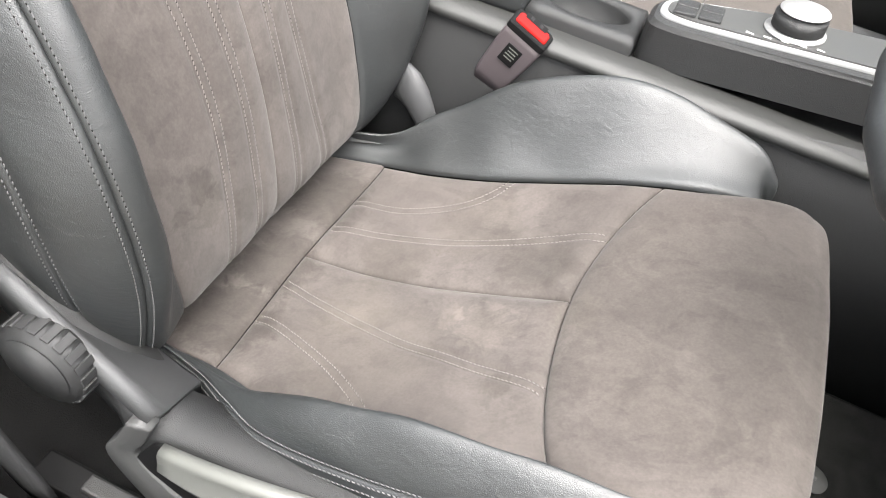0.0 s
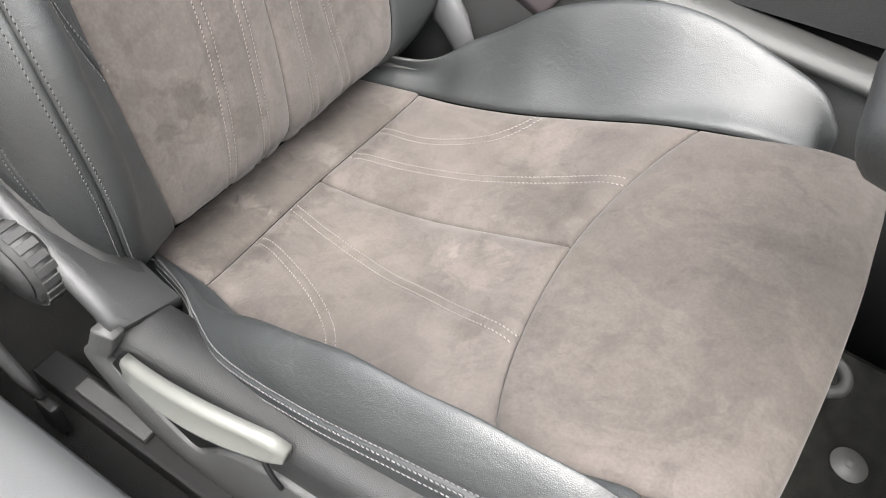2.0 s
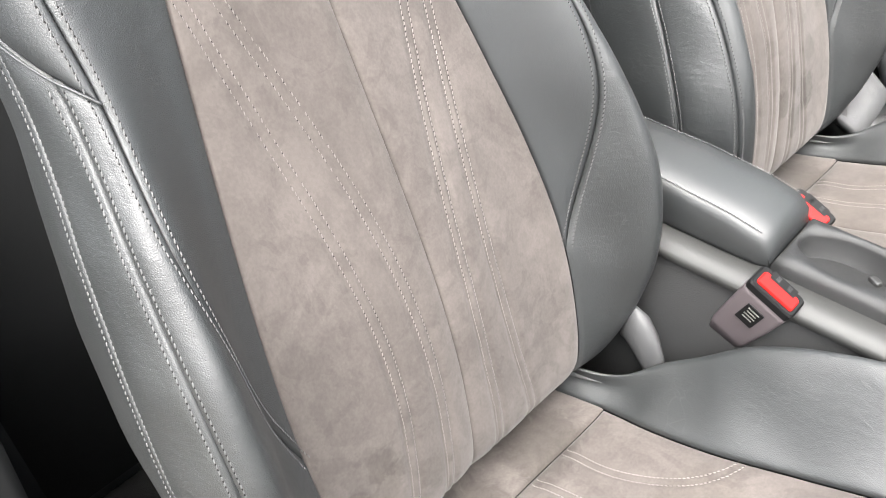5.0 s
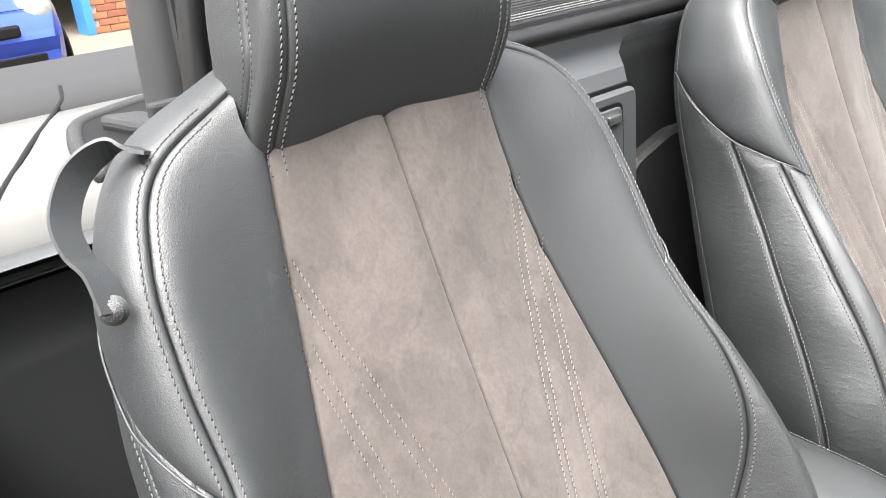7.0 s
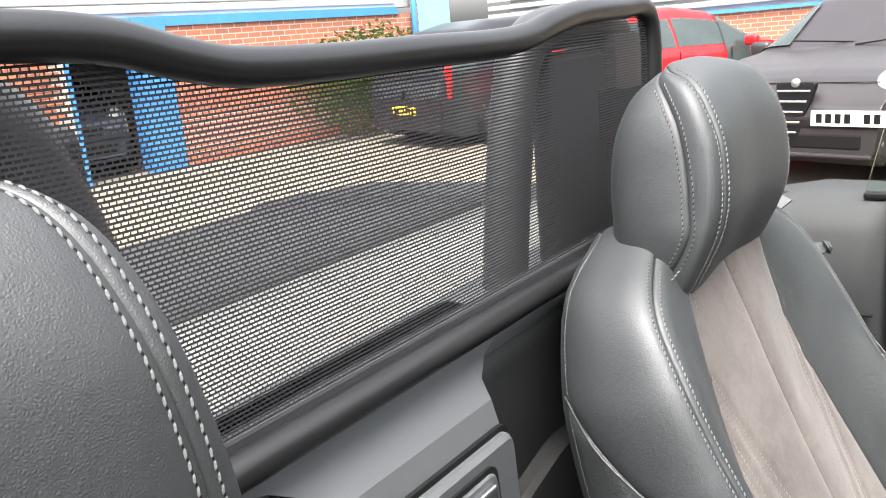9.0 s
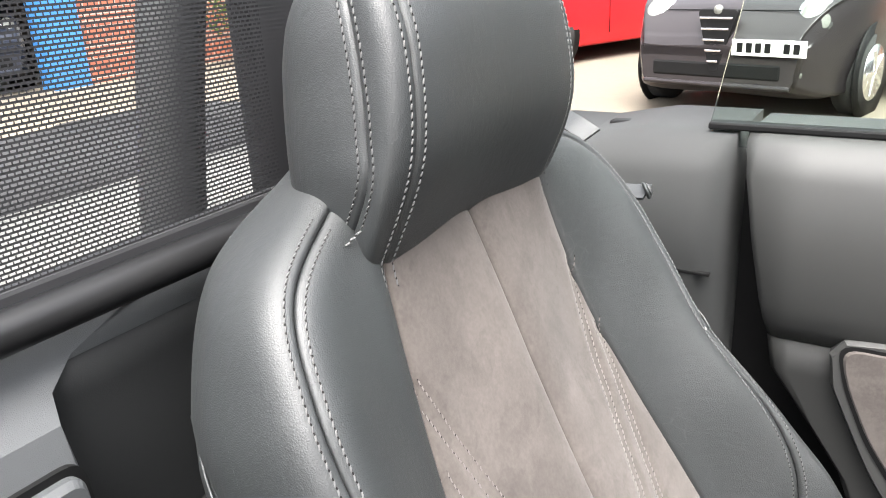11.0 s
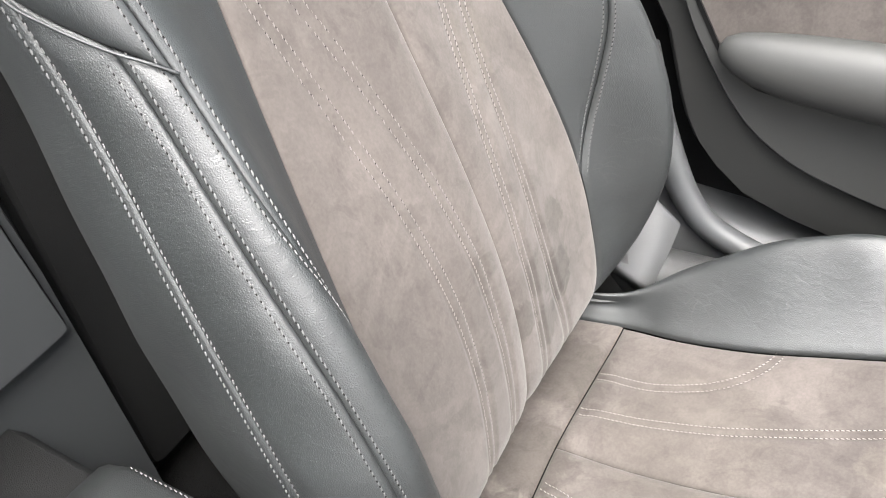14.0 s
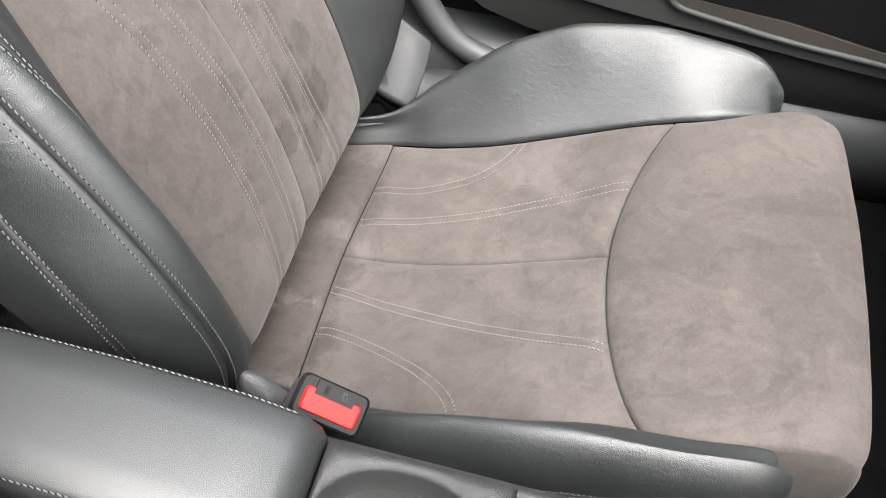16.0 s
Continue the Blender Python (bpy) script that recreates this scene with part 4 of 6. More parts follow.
# ---- centre console ----
def centre_console():
    root = thing("centre_console", (0.02, 0.3, FLOOR_Z), "dark grey plastic centre console with cup holder and chrome trim", "console")
    off = Vector((0.02, 0.3, FLOOR_Z))
    L = lambda x, y, z: Vector((x, y, z)) - off
    secs = []
    for y, zt in ((-0.36, 0.595), (-0.20, 0.60), (0.0, 0.60), (0.12, 0.60), (0.20, 0.60), (0.30, 0.60), (0.45, 0.605), (0.70, 0.62), (0.95, 0.66)):
        l, r = -0.042, 0.082
        secs.append([L(l - 0.03, y, FLOOR_Z), L(l - 0.016, y, 0.48), L(l - 0.006, y, zt - 0.02), L(l + 0.004, y, zt), L(r - 0.004, y, zt), L(r + 0.006, y, zt - 0.02),
                     L(r + 0.016, y, 0.48), L(r + 0.03, y, FLOOR_Z)][::-1])
    loft("console_body", secs, TRIM, root)
    # cup holder block: a rounded top with a real well in it
    top = 0.634
    n = 48
    outer, rim = [], []
    cx, cy, rx, ry = 0.010, 0.205, 0.036, 0.058
    for k in range(n):
        a = 2 * math.pi * k / n
        c, s = math.cos(a), math.sin(a)
        q = max(abs(c), abs(s))
        outer.append((cx + (0.052 if c > 0 else 0.047) * c / q, cy + (0.076 if s > 0 else 0.066) * s / q))
        rim.append((cx + rx * c, cy + ry * s))
    verts = [L(x, y, 0.585) for x, y in outer] + [L(x, y, top - 0.008) for x, y in outer]
    verts += [L(cx + (x - cx) * 0.95, cy + (y - cy) * 0.95, top) for x, y in outer]
    verts += [L(cx + (x - cx) * 1.04, cy + (y - cy) * 1.04, top + 0.001) for x, y in rim]
    verts += [L(x, y, top - 0.006) for x, y in rim]
    verts += [L(cx + (x - cx) * 0.9, cy + (y - cy) * 0.9, top - 0.065) for x, y in rim]
    faces = []
    for i in range(5):
        for k in range(n):
            k2 = (k + 1) % n
            faces.append((i * n + k, i * n + k2, (i + 1) * n + k2, (i + 1) * n + k))
    faces.append(tuple(range(5 * n, 6 * n)))
    obj("cup_holder", verts, faces, TRIM, root)
    for a in (0.5, 2.6, 4.6):
        part("cup_grip", box((0.010, 0.016, 0.012), tuple(L(cx + 0.030 * math.cos(a), cy + 0.048 * math.sin(a), top - 0.035)), 0.003, (0, 0, math.degrees(a))), TRIM, root)
    # shoulders on either side of the cup holder
    for x0, x1, s in ((0.060, 0.090, 1), (-0.036, -0.050, -1)):
        shelf = [[L(x0, y, 0.616), L(x1, y, 0.603), L(x1 + s * 0.004, y, 0.593), L(x0, y, 0.588)] for y in (-0.2, 0.05, 0.13, 0.3, 0.5, 0.75)]
        loft("console_shoulder", shelf if s > 0 else [q[::-1] for q in shelf], PANEL, root)
    # gear pod, rising to the front, with chrome frame
    rise = lambda y: 0.664 + (y - 0.285) * 0.11
    pod = rounded([(-0.020, 0.283), (0.052, 0.283), (0.062, 0.33), (0.066, 0.72), (-0.06, 0.72), (-0.05, 0.42)], 0.025, 6)
    plate("gear_pod", pod, 0.055, lambda a, b, d: L(a, b, rise(b) - d), TRIM, root, bevel=0.006)
    frame_o = rounded([(-0.012, 0.293), (0.036, 0.293), (0.046, 0.33), (0.050, 0.71), (-0.05, 0.71), (-0.042, 0.42)], 0.02, 6)
    plate("chrome_frame", frame_o, 0.004, lambda a, b, d: L(a, b, rise(b) + 0.0035 - d), SATIN, root, "satin chrome frame", bevel=0.0015)
    frame_i = rounded([(-0.006, 0.301), (0.029, 0.301), (0.038, 0.335), (0.042, 0.70), (-0.044, 0.70), (-0.036, 0.42)], 0.015, 6)
    plate("switch_panel", frame_i, 0.004, lambda a, b, d: L(a, b, rise(b) + 0.0055 - d), BLACKGLOSS, root, "dark grey switch panel")
    for i in range(2):
        for j in range(2):
            y = 0.322 + 0.030 * j
            part("button", box((0.020, 0.027, 0.005), tuple(L(0.021 - 0.022 * i, y, rise(y) + 0.0065)), 0.0015, (6, 0, 0)), TRIM, root)
    k = 0.448
    part("selector_base", cyl(0.036, 0.006, tuple(L(0.0, k, rise(k) + 0.007)), (6, 0, 0), seg=44, bevel=0.002), SATIN, root, "satin chrome selector ring", True)
    part("selector_knob", cyl(0.031, 0.024, tuple(L(0.0, k, rise(k) + 0.020)), (6, 0, 0), seg=44, bevel=0.004), TRIM, root, smooth=True)
    part("selector_cap", cyl(0.029, 0.003, tuple(L(0.0, k, rise(k) + 0.0332)), (6, 0, 0), seg=44, bevel=0.001), SATIN, root, smooth=True)
    k = 0.575
    part("tray_ring", cyl(0.030, 0.006, tuple(L(0.008, k, rise(k) + 0.008)), (6, 0, 0), seg=40, bevel=0.002), SATIN, root, smooth=True)
    part("tray_well", cyl(0.025, 0.004, tuple(L(0.008, k, rise(k) + 0.0105)), (6, 0, 0), seg=40), BLACK, root, smooth=True)
    for i in range(5):
        y = 0.40 + 0.02 * i
        part("legend", box((0.003, 0.009, 0.0006), tuple(L(0.035, y, rise(y) + 0.0065)), 0), LEGEND, root)
    return root


BLACKGLOSS = material("switch_panel", (0.045, 0.045, 0.044), 0.3, vary=0.05, scale=10)
LEGEND = material("legend", (0.6, 0.6, 0.58), 0.6, vary=0.05)
centre_console()


def armrest():
    root = thing("armrest_box", (0.010, -0.02, 0.600), "black leather centre armrest with stitched edges", "armrest")
    secs = []
    for y, z, w in ((-0.215, 0.028, 0.050), (-0.205, 0.048, 0.054), (-0.17, 0.068, 0.0555), (-0.08, 0.075, 0.056), (0.02, 0.073, 0.056), (0.10, 0.066, 0.056), (0.140, 0.058, 0.055), (0.153, 0.048, 0.053), (0.157, 0.034, 0.051)):
        secs.append([(-w + 0.004, y, 0.012), (-w, y, 0.022), (-w, y, z - 0.014), (-w + 0.003, y, z - 0.006), (-w + 0.010, y, z), (-w * 0.4, y, z + 0.003), (w * 0.4, y, z + 0.003),
                     (w - 0.010, y, z), (w - 0.003, y, z - 0.006), (w, y, z - 0.014), (w, y, 0.022), (w - 0.004, y, 0.012)])
    loft("lid_pad", [s[::-1] for s in secs], LEATHER_PALE, root)
    part("lid_base", box((0.104, 0.36, 0.020), (0, -0.03, 0.004), 0.004), TRIM, root)
    rows = []
    for s in (1, -1):
        rows.append([(Vector((s * (w - 0.006), y, z - 0.0015)), Vector((s * 0.5, 0, 0.85)).normalized()) for y, z, w in
                     ((-0.17, 0.068, 0.0555), (-0.12, 0.0725, 0.056), (-0.08, 0.075, 0.056), (0.02, 0.073, 0.056), (0.10, 0.066, 0.056), (0.138, 0.0585, 0.055))])
    stitches("stitching", rows, THREAD, root)


armrest()


def buckle(at, m, label):
    """A seat belt buckle: body, red button with its slot, and label."""
    root = thing("seat_belt_buckle", at, label, "seat belt buckle", "seat belt buckles")
    root.matrix_basis = m @ Matrix.Scale(1.22, 4)
    out = rounded([(-0.023, -0.013), (0.023, -0.013), (0.023, 0.013), (-0.023, 0.013)], 0.005)
    secs = []
    for z, k in ((-0.085, 0.72), (-0.07, 0.86), (-0.035, 0.97), (-0.012, 1.0), (-0.003, 1.0)):
        secs.append([(p[0] * k, p[1] * k, z) for p in out])
    loft("body", secs, BUCKLE, root)
    plate("top_frame", [(p[0] * 1.02, p[1] * 1.04) for p in out], 0.009, lambda a, b, d: (a, b, 0.004 - d), BLACK, root, bevel=0.002)
    plate("button", rounded([(-0.019, -0.0095), (0.019, -0.0095), (0.019, 0.006), (-0.019, 0.006)], 0.003), 0.006, lambda a, b, d: (a, b, 0.0068 - d), RED, root, "bright red release button", bevel=0.0015)
    part("slot", box((0.026, 0.0095, 0.003), (0, 0.0068, 0.0057)), BLACK, root)
    for s in (-0.006, 0.006):
        part("latch", box((0.004, 0.006, 0.002), (s, 0.0072, 0.0062)), TRIM, root)
    part("label_patch", box((0.018, 0.0012, 0.024), (0, -0.0135, -0.03), 0.0004), BLACK, root, "black printed label")
    for i in range(4):
        part("print_bar", box((0.012 - 0.002 * (i % 2), 0.0006, 0.0012), (0, -0.0143, -0.022 - 0.004 * i)), TRIM_LIGHT, root)
    part("stalk", box((0.03, 0.010, 0.12), (0, 0, -0.14), 0.003), BLACK, root)
    return root


# ---- steering wheel ----
def steering_wheel():
    c = (0.385, 0.565, 0.945)
    root = thing("steering_wheel", c, "black leather steering wheel with flattened bottom", "steering wheel")
    root.matrix_basis = pose(*c, 64, 0, 0)
    pts = []
    for k in range(49):
        a = 2 * math.pi * k / 48
        x, y = 0.182 * math.cos(a), 0.182 * math.sin(a)
        y = max(y, -0.160 + 0.02 * abs(math.cos(a)))
        pts.append((x, y, 0))
    tube("rim", pts, 0.0175, LEATHER, root, seg=14, samples=97)
    for a in (0, 180, 270):
        part("spoke", box((0.13, 0.034, 0.02), (0.09 * math.cos(radians(a)), 0.09 * math.sin(radians(a)), -0.012), 0.008, (0, 0, a)), BLACK, root)
    part("hub", cyl(0.065, 0.05, (0, 0, -0.005), seg=40, bevel=0.012), BLACK, root, smooth=True)
    part("column", cyl(0.03, 0.35, (0, 0, -0.2), seg=20), BLACK, root, smooth=True)


steering_wheel()

# ---- seat belt beside the driver's seat ----
belt = thing("seat_belt", (0.74, -0.1, 0.45), "black seat belt webbing with plastic sheath", "seat belt")
def ribbon(name, pts, width, across, mat, parent, thick=0.0016):
    n = 40
    line = [Vector(catmull(pts, i / (n - 1))) for i in range(n)]
    verts, faces = [], []
    for i, p in enumerate(line):
        d = (line[min(i + 1, n - 1)] - line[max(i - 1, 0)]).normalized()
        w = (Vector(across) - d * Vector(across).dot(d)).normalized()
        t = d.cross(w)
        for a, b in ((-0.5, -0.5), (0.5, -0.5), (0.5, 0.5), (-0.5, 0.5)):
            verts.append(p + w * a * width + t * b * thick)
    for i in range(n - 1):
        for k in range(4):
            k2 = (k + 1) % 4
            faces.append((i * 4 + k, i * 4 + k2, i * 4 + 4 + k2, i * 4 + 4 + k))
    faces += [(0, 1, 2, 3), tuple(range(4 * n - 4, 4 * n))]
    return obj(name, verts, faces, mat, parent, smooth=False)


WEB = material("belt_web", (0.02, 0.02, 0.021), 0.8, vary=0.15, scale=20, bump=0.6, bump_scale=1500)
ribbon("webbing", [(0.04, -0.30, 0.42), (0.022, -0.20, 0.25), (0.010, -0.06, 0.10), (0.005, 0.0, 0.02)], 0.036, (0.35, 1, 0), WEB, belt)
sh = [[(a * 0.013 * k + x, y + b * 0.016 * k, z + b * 0.010) for a, b in ((-0.35, -1), (0.35, -1), (0.5, 0), (0.35, 1), (-0.35, 1), (-0.5, 0))]
      for x, y, z, k in ((0.006, -0.01, 0.035, 1.2), (0.004, 0.005, 0.01, 1.25), (0.003, 0.02, -0.02, 0.95), (0.002, 0.055, -0.085, 0.9), (0.0, 0.065, -0.11, 0.7))]
loft("sheath", sh, TRIM, belt, "dark plastic belt sheath")
part("anchor", box((0.012, 0.03, 0.05), (0.0, 0.075, -0.135), 0.004), BLACK, belt)

# bar under the driver's cushion front
bar = thing("adjuster_bar", (0.20, 0.60, FLOOR_Z), "pale grey plastic seat adjuster handle near the floor", "seat adjuster")
part("foot", box((0.02, 0.03, 0.06), (0, 0, 0.03), 0.005), BLACK, bar)
tube("grip", [(0.0, -0.05, 0.06), (0.0, 0.0, 0.07), (0.012, 0.035, 0.075), (0.03, 0.045, 0.07), (0.045, 0.03, 0.065), (0.05, -0.03, 0.06)], 0.008, SIDE, bar, seg=12)

def buckle_pose(x, y, z, lean):
    """The buckle's long side runs forward and down; lean tips it sideways."""
    ax, az = Vector((0, 0.92, -0.39)), Vector((lean, 0.39, 0.92)).normalized()
    ay = az.cross(ax).normalized()
    ax = ay.cross(az)
    return Matrix(((ax.x, ay.x, az.x, x), (ax.y, ay.y, az.y, y), (ax.z, ay.z, az.z, z), (0, 0, 0, 1)))


buckle((0.092, 0.160, 0.617), buckle_pose(0.092, 0.160, 0.617, 0.10), "red-button seat belt buckle beside the console")
buckle((-0.070, 0.128, 0.615), buckle_pose(-0.070, 0.128, 0.615, 0.35), "red-button seat belt buckle by the armrest")

# trim that rises behind the passenger door's lower edge
tube("sill_riser", [(-0.79, -0.06, 0.66), (-0.775, -0.01, 0.55), (-0.765, 0.05, 0.455), (-0.762, 0.12, 0.415), (-0.762, 0.25, 0.395), (-0.765, 0.5, 0.39)], 0.026, SILL, None, seg=14, samples=40, flat=0.7)
put(bpy.data.objects["sill_riser"], "grey curved trim between sill and door", "sill trim", kind="structure")


# ---- passenger door ----
def door_edge(z):
    """The sweeping rear edge of the door card."""
    stops = ((0.36, 0.60), (0.44, 0.40), (0.466, 0.233), (0.49, 0.114), (0.545, 0.039), (0.60, 0.005), (0.704, -0.035), (0.82, -0.119), (1.09, -0.165), (2.0, -0.165))
    for (a, ya), (b, yb) in zip(stops, stops[1:]):
        if z <= b:
            return ya + (yb - ya) * max(0.0, z - a) / (b - a)
    return -0.165


DOORLOW = material("door_lower", (0.015, 0.0152, 0.0148), 0.6, vary=0.08, scale=4, bump=0.25, bump_scale=1000, fine="voronoi", spec=0.35)
LINING = material("pocket_lining", (0.036, 0.032, 0.028), 0.8, vary=0.1, scale=8, spec=0.2)


def passenger_door():
    root = thing("passenger_door", (-0.78, 0.35, 0.35), "grey passenger door with suede inlay and pull handle", "car door")
    off = Vector((-0.78, 0.35, 0.35))
    L = lambda x, y, z: Vector((x, y, z)) - off
    # card: sections from the rear edge forward; profile from the sill to the top
    secs, tops = [], []
    for y in (-0.165, -0.15, -0.10, -0.05, 0.0, 0.05, 0.10, 0.17, 0.25, 0.33, 0.45, 0.70, 0.95):
        r = 0.010 if y < -0.16 else 0.0
        f = min(1.0, max(0.0, (y + 0.16) / 0.25))
        yy = lambda z: max(y, door_edge(z) + (0.0 if y < -0.16 else 0.008 + 0.02 * (y + 0.15)))
        prof = [(-0.90, 0.40), (-0.80 + r, 0.40), (-0.780 - r, 0.43), (-0.772 - r, 0.46), (-0.768 - r, 0.48), (-0.766 - r, 0.50), (-0.765 - r, 0.53), (-0.765 - r, 0.56), (-0.765 - r, 0.59), (-0.766 - r, 0.62), (-0.767 - r, 0.66), (-0.768 - r, 0.70), (-0.769 - r, 0.76), (-0.770 - r, 0.82), (-0.770 - r, 0.86),
                (-0.756 - r, 0.885), (-0.748 - r, 0.91), (-0.742 - r, 0.98), (-0.748 - r, 1.05), (-0.765 - r, 1.083), (-0.80, 1.092), (-0.90, 1.09)]
        cut = [k for k, (x, z) in enumerate(prof) if z == 0.86][0]
        secs.append([L(x, yy(z), z) for x, z in prof[:cut + 1] + [(-0.90, 0.86)]])
        tops.append([L(x, yy(z), z) for x, z in [(-0.90, 0.862), (-0.770 - r, 0.862)] + prof[cut + 1:]])
    loft("door_card", secs, DOORLOW, root, "dark grey lower door panel")
    loft("upper_pad", tops, PANEL, root, "paler grey padded door top")
    sweep = [(-0.052, 0.826), (-0.033, 0.784), (-0.006, 0.728), (0.018, 0.691), (0.051, 0.646), (0.088, 0.607), (0.136, 0.576), (0.184, 0.558), (0.25, 0.545), (0.33, 0.537), (0.45, 0.528), (0.65, 0.512), (0.92, 0.50)]
    band = [Vector((-0.010, 0.884)), Vector((-0.044, 0.880)), Vector((-0.057, 0.862))] + [Vector(catmull(sweep, k / 40)) for k in range(41)] + [Vector((0.92, 0.884))]
    plate("inlay_frame", band[::-1], 0.022, lambda a, b, d: L(-0.752 - d, a, b), PANEL, root, "grey moulded frame sweeping round the inlay", bevel=0.005)
    plate("inlay_gap", rounded([(-0.050, 0.877), (-0.040, 0.829), (-0.012, 0.764), (0.043, 0.683), (0.56, 0.69), (0.63, 0.877)], 0.02, 5), 0.004, lambda a, b, d: L(-0.7508 - d, a, b), BLACK, root)
    plate("inlay", rounded([(-0.046, 0.873), (-0.036, 0.829), (-0.008, 0.767), (0.046, 0.688), (0.55, 0.695), (0.62, 0.873)], 0.02, 5), 0.006, lambda a, b, d: L(-0.7478 - d, a, b), SUEDE, root, "grey-brown suede inlay", bevel=0.003)
    h = []
    for y, z, r in ((0.038, 0.708, 0.004), (0.043, 0.708, 0.014), (0.058, 0.707, 0.024), (0.085, 0.705, 0.032), (0.12, 0.705, 0.038), (0.18, 0.708, 0.043), (0.30, 0.712, 0.045), (0.5, 0.715, 0.043), (0.62, 0.72, 0.02)):
        h.append([L(-0.748 + 0.75 * r * math.cos(a) + 0.012, y, z + r * math.sin(a)) for a in [2 * math.pi * k / 18 for k in range(18)]])
    loft("pull_handle", h[::-1], PANEL, root, "padded grey pull handle")
    # black sheets stand for shade under the handle and inside the pocket
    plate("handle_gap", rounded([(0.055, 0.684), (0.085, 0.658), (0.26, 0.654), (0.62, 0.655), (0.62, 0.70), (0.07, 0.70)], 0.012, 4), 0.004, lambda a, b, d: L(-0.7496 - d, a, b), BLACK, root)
    plate("pocket_opening", rounded([(0.262, 0.656), (0.303, 0.604), (0.40, 0.580), (0.51, 0.575), (0.63, 0.556), (0.9, 0.53), (0.9, 0.656)], 0.01, 4), 0.004, lambda a, b, d: L(-0.7490 - d, a, b), BLACK, root, "black sheet for the shade inside the pocket")
    plate("pocket_lining", rounded([(0.345, 0.585), (0.372, 0.569), (0.443, 0.557), (0.518, 0.547), (0.641, 0.537), (0.9, 0.515), (0.9, 0.526), (0.633, 0.552), (0.583, 0.560), (0.507, 0.572)], 0.004, 3), 0.004, lambda a, b, d: L(-0.7478 - d, a, b), LINING, root, "brownish pocket lining")
    tube("pocket_rim", [L(-0.748, a, b) for a, b in ((0.335, 0.598), (0.350, 0.583), (0.370, 0.567), (0.443, 0.555), (0.518, 0.545), (0.641, 0.535), (0.9, 0.512))], 0.0045, PANEL, root, seg=10, samples=60)
    return root


passenger_door()

# passenger window, raised
GLASS = bpy.data.materials.new("window_glass")
GLASS.use_nodes = True
gb = GLASS.node_tree.nodes["Principled BSDF"]
gb.inputs["Base Color"].default_value = (0.80, 0.90, 0.84, 1)
gb.inputs["Roughness"].default_value, gb.inputs["Transmission Weight"].default_value, gb.inputs["IOR"].default_value = 0.0, 1.0, 1.05
pane = plate("window_1", rounded([(-0.215, 1.07), (-0.150, 1.36), (0.02, 1.46), (0.90, 1.45), (0.90, 1.07)], 0.03), 0.004, lambda a, b, d: (-0.80 - (b - 1.07) * -0.12 - d, a, b), GLASS)
pane.visible_shadow = False
put(pane, "clear raised passenger window glass", "window", kind="structure")
put(part("window_seal", box((0.02, 1.1, 0.008), (-0.80, 0.34, 1.094), 0.002), BLACK), "black rubber window seal along the door top", "seal", kind="structure")

# ---- rear quarter trim, both sides ----
QUARTER = material("quarter_trim", (0.030, 0.031, 0.031), 0.72, spec=0.25, vary=0.06, scale=4, bump=0.25, bump_scale=1000, fine="voronoi")
# black panel added to stop light and stand for the shaded door gap
put(part("door_shut", box((0.02, 0.5, 0.80), (-0.86, -0.10, 0.68), 0.004), BLACK), "black panel added for the dark gap behind the door", "door shut", kind="structure")
for s in (1, -1):
    secs = []
    for y in (-0.43, -0.36, -0.28, -0.20, -0.178):
        r = 0.012 if y > -0.19 else 0.0
        zt = (1.085 if y > -0.3 else 1.07) if s < 0 else 1.04 - 0.62 * (y + 0.43)
        secs.append([(s * x, y, z) for x, z in ((0.92, 0.30), (0.77, 0.30), (0.745 + r, 0.55), (0.73 + r, 0.78), (0.725 + r, min(0.93, zt - 0.05)), (0.715 + r, min(0.96, zt - 0.04)), (0.72 + r, zt - 0.03), (0.74, zt), (0.92, zt + 0.005))])
    put(loft("wall_quarter", secs if s < 0 else [q[::-1] for q in secs], QUARTER), "dark grey moulded trim behind the door", "trim panel", kind="structure")
    put(part("trim_seam", box((0.006, 0.24, 0.004), (s * 0.722, -0.30, 0.945), 0.001), BLACK), "dark seam in the side trim", "seam", kind="structure")

# ---- bulkhead behind the seats ----
RAIL_Y, RAIL_Z = -0.395, 1.112
BULK = material("bulkhead_skin", (0.050, 0.053, 0.056), 0.48, vary=0.05, scale=5, bump=0.3, bump_scale=950, fine="voronoi")
prof = [(-0.46, 0.28), (-0.42, 0.28), (-0.435, 0.60), (-0.43, 0.80), (-0.425, 0.95), (-0.41, 1.05), (-0.40, 1.085), (-0.42, 1.10), (-0.50, 1.10)]
put(loft("wall_bulkhead", [[(x, y, min(z, low)) for y, z in prof] for x, low in ((-0.9, 1.035), (-0.505, 1.035), (-0.49, 2.0), (-0.2, 2.0), (0.0, 2.0), (0.2, 2.0), (0.44, 2.0), (0.455, 1.035), (0.9, 1.035))][::-1], BULK), "grey padded bulkhead behind the seats", "bulkhead", kind="structure")
BULK_LINE = ((0.30, -0.421), (0.60, -0.435), (0.80, -0.43), (0.95, -0.425), (1.05, -0.41), (1.078, -0.402))
